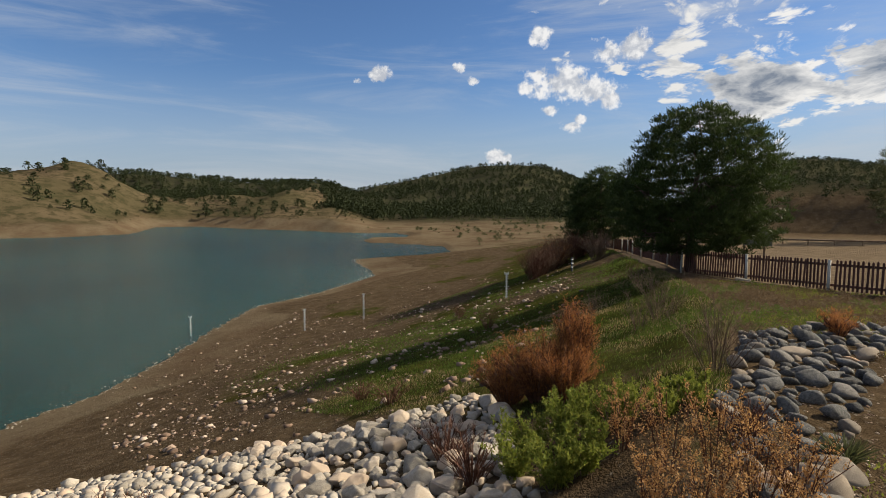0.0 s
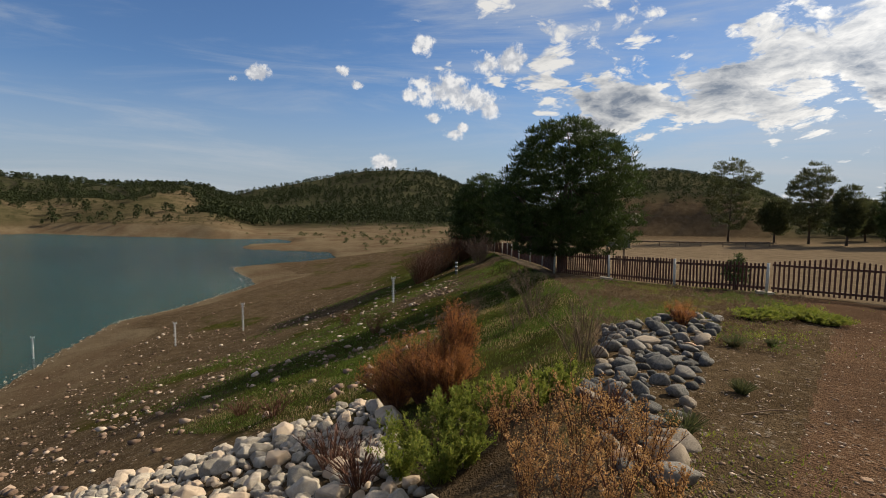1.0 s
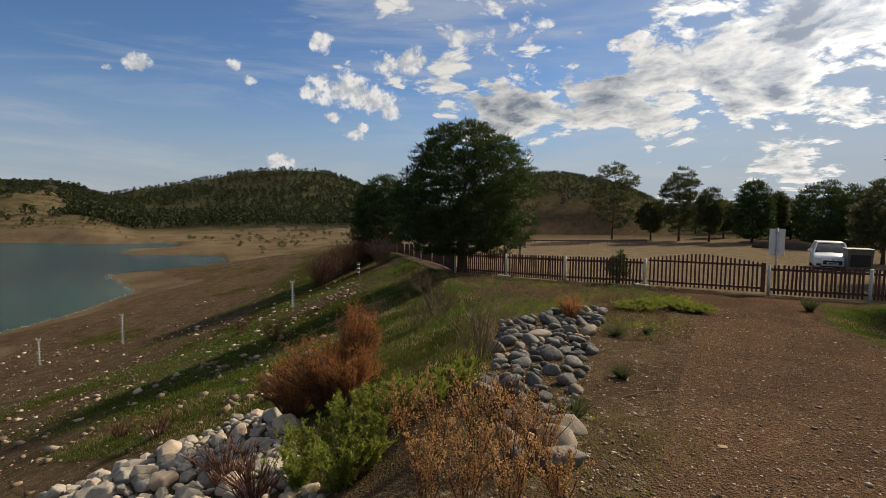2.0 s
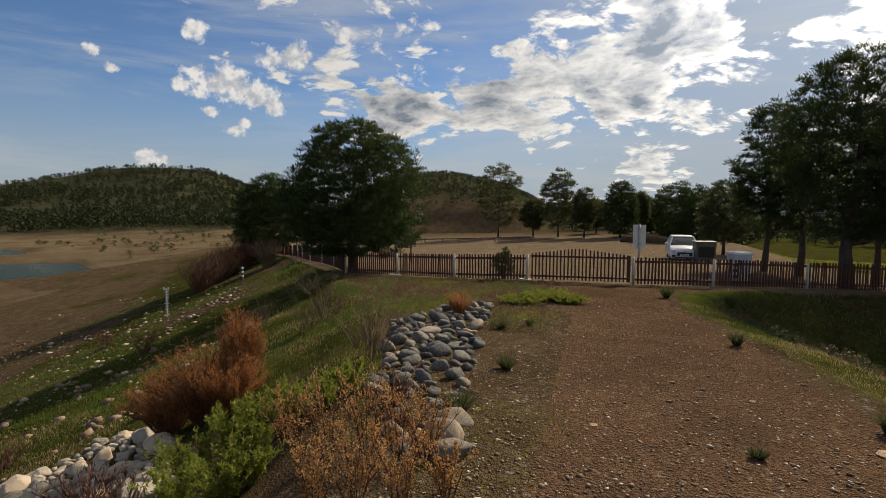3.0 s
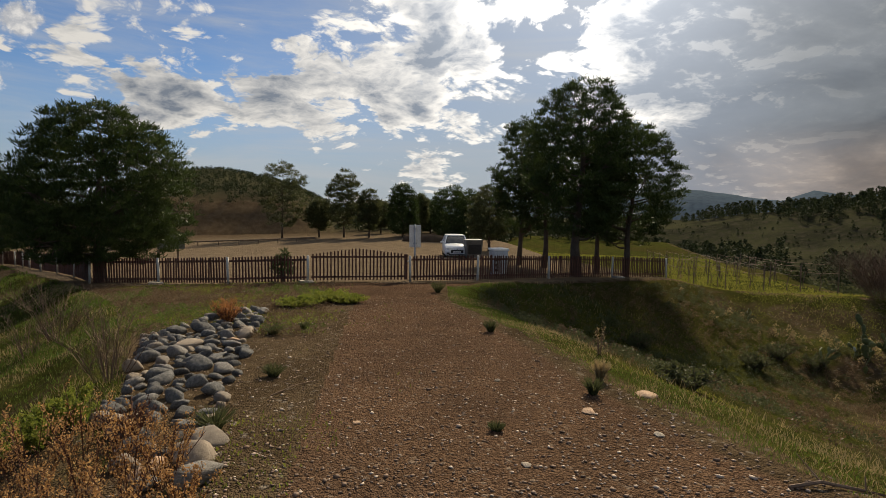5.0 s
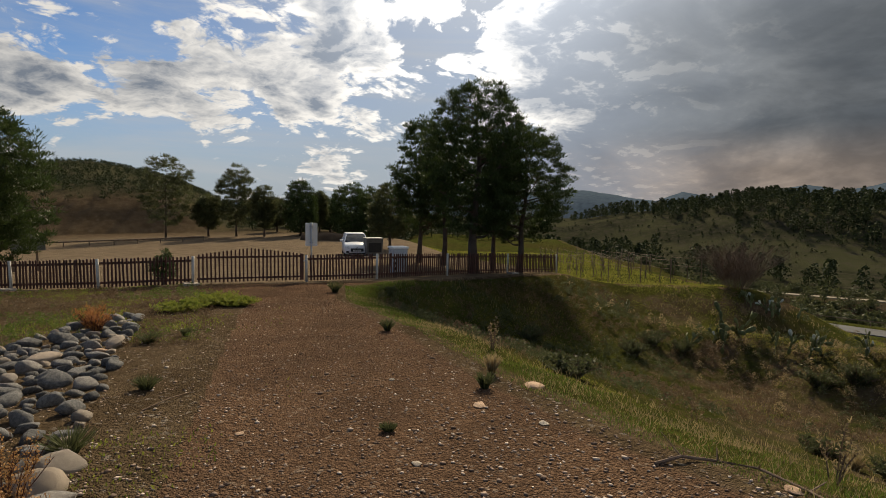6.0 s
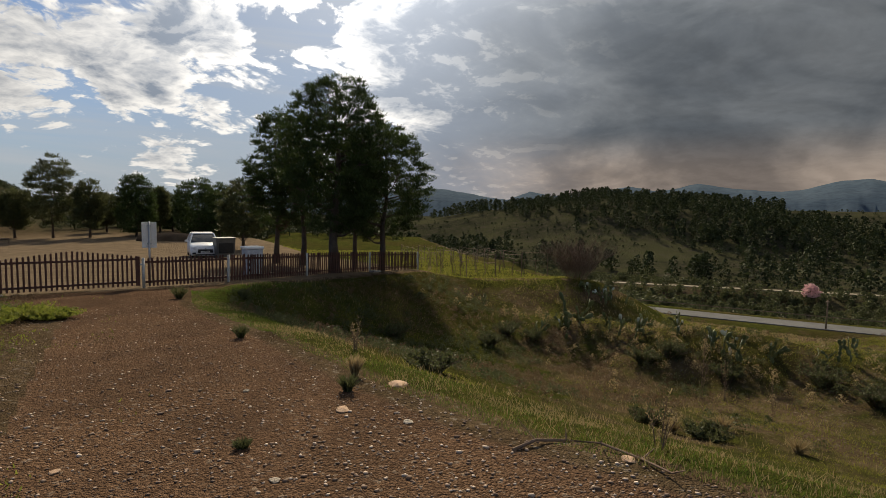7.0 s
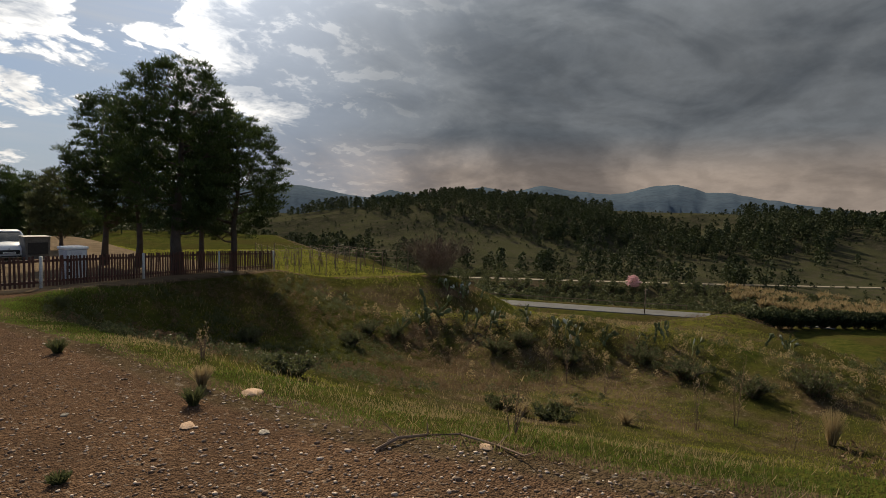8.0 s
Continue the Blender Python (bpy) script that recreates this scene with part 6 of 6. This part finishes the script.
def make_car():
    x, y, z = on_ground(-6.2, 36.2)
    c = thing("car", "white small hatchback parked facing the fence", "car", (x, y, z + 0.0), 178)
    # body: sections from tail to nose along y (nose at +y), half-width and height profile
    W = 0.85
    prof = [(-1.92, 0.45, 0.95, 0.88), (-1.80, 0.30, 1.05, 0.95), (-1.2, 0.22, 1.02, 1.0), (-0.2, 0.2, 0.98, 1.0), (0.75, 0.2, 0.96, 1.0), (1.3, 0.22, 0.92, 0.99), (1.66, 0.22, 0.86, 0.97), (1.84, 0.23, 0.79, 0.93), (1.93, 0.26, 0.70, 0.86)]
    vs, fs = [], []
    for yy, z0, z1, k in prof:
        hw = W * k
        ring = [(-hw * 0.9, z0), (-hw, z0 + 0.12), (-hw, (z0 + z1) / 2), (-hw * 0.97, z1 - 0.06), (-hw * 0.86, z1), (0, z1 + 0.03), (hw * 0.86, z1), (hw * 0.97, z1 - 0.06), (hw, (z0 + z1) / 2), (hw, z0 + 0.12), (hw * 0.9, z0), (0, z0 - 0.02)]
        vs += [(a, yy, b) for a, b in ring]
    n = 12
    for i in range(len(prof) - 1):
        for k in range(n):
            fs.append([i * n + k, i * n + (k + 1) % n, (i + 1) * n + (k + 1) % n, (i + 1) * n + k])
    fs += [list(range(n)), [(len(prof) - 1) * n + k for k in range(n)][::-1]]
    bm = bmesh.new()
    me = bpy.data.meshes.new("body")
    me.from_pydata(vs, [], fs)
    bm.from_mesh(me)
    bmesh.ops.recalc_face_normals(bm, faces=bm.faces)
    part("body", bm, "paint", c, smooth=True)

    def cabin(inset, z0, z1, mat, name, y0, y1, y2, y3):
        b0, b1 = W * 0.93 - inset, W * 0.70 - inset
        q = [(-b0, y0, z0), (b0, y0, z0), (b0, y3, z0), (-b0, y3, z0), (-b1, y1, z1), (b1, y1, z1), (b1, y2, z1), (-b1, y2, z1)]
        f = [(0, 3, 2, 1), (4, 5, 6, 7), (0, 1, 5, 4), (1, 2, 6, 5), (2, 3, 7, 6), (3, 0, 4, 7)]
        bmm = bmesh.new()
        vv = [bmm.verts.new(p) for p in q]
        for a in f:
            bmm.faces.new([vv[i] for i in a])
        bmesh.ops.bevel(bmm, geom=list(bmm.edges), offset=0.05, segments=3, affect="EDGES", profile=0.5)
        part(name, bmm, mat, c, smooth=True)

    cabin(0.0, 0.93, 1.46, "glass", "windows", -1.72, -1.42, 0.15, 0.85)
    bm = boxed(-0.6, -1.46, 1.43, 0.6, 0.2, 1.50, bevel=0.03)
    part("roof", bm, "paint", c, smooth=True)
    for s in (-1, 1):
        for y0, z0, y1, z1, wd in ((0.86, 0.95, 0.16, 1.46, 0.045), (-0.35, 0.98, -0.38, 1.46, 0.035), (-1.70, 0.98, -1.42, 1.46, 0.06)):
            part("pillar", tube([(s * W * 0.925, y0, z0), (s * W * 0.70, y1, z1)], [wd, wd], 6), "paint", c)
        m = part("mirror", boxed(-0.10, -0.05, -0.07, 0.10, 0.07, 0.07, bevel=0.03), "paint", c)
        m.matrix_basis = pose(s * 0.96, 0.62, 1.05)
        h = part("headlight", boxed(-0.14, -0.12, -0.07, 0.14, 0.10, 0.09, bevel=0.04), "lamp_glass", c, "clear swept headlight")
        h.matrix_basis = pose(s * 0.62, 1.84, 0.68, 0, 0, -s * 24)
        fog = part("fog_lamp", boxed(-0.10, -0.05, -0.05, 0.10, 0.06, 0.06, bevel=0.02), "black", c)
        fog.matrix_basis = pose(s * 0.60, 1.90, 0.38, 0, 0, -s * 15)
        for yy in (-1.22, 1.22):
            wheel = new("wheel")
            wheel.parent = c
            wheel.matrix_basis = pose(s * 0.74, yy, 0.30, 0, 90, 0)
            bm = bmesh.new()
            bmesh.ops.create_cone(bm, cap_ends=True, segments=28, radius1=0.30, radius2=0.30, depth=0.19)
            bmesh.ops.bevel(bm, geom=[e for e in bm.edges if len(e.link_faces) == 2 and e.calc_face_angle(0) > 1], offset=0.04, segments=3, affect="EDGES")
            part("tyre", bm, "rubber", wheel)
            bm = bmesh.new()
            bmesh.ops.create_cone(bm, cap_ends=True, segments=20, radius1=0.19, radius2=0.19, depth=0.2)
            part("rim", bm, "steel", wheel)
    part("grille", boxed(-0.42, 1.85, 0.40, 0.42, 1.955, 0.62, bevel=0.04), "black", c, "wide black grille")
    part("bumper_slot", boxed(-0.55, 1.83, 0.25, 0.55, 1.95, 0.33, bevel=0.03), "black", c)
    plate = part("number_plate", boxed(-0.25, 1.955, 0.42, 0.25, 1.972, 0.52, bevel=0.004), "white", c)
    part("plate_bar", boxed(-0.20, 1.973, 0.45, 0.20, 1.978, 0.49), "marks", plate)
    part("badge", tube([(0, 1.90, 0.665), (0, 1.965, 0.66)], [0.045, 0.04], 10), "steel", c)
    part("wiper", boxed(-0.5, 0.86, 0.955, 0.35, 0.90, 0.975, bevel=0.004), "black", c)


make_car()
# earth heap and low rail at the back of the car park
p = on_ground(-3.4, 56.0)
ob = new("earth_heap", rock_mesh("earth_heap", "earth", 91, 3, 0.35, 0.3))
ob.matrix_basis = pose(p[0], p[1], p[2] + 0.1) @ Matrix.Diagonal((2.6, 1.4, 2.2, 1))
tagged(ob, "low heap of brown earth at the car park's edge", "heap")
rail = thing("low_rail", "long dark timber rail edging the car park under the bank", "rail", on_ground(18, 58))
o = rail.matrix_basis.translation
pts = [Vector(on_ground(a, 57.0 + 0.15 * abs(a - 15))) + Vector((0, 0, 0.42)) - o for a in np.linspace(9, 30, 12)]
part("beam", tube(pts, [0.07] * len(pts), 7), "wood", rail)
for v in pts:
    part("stake", tube([v - Vector((0, 0, 0.75)), v + Vector((0, 0, 0.05))], [0.06, 0.05], 6), "wood", rail)
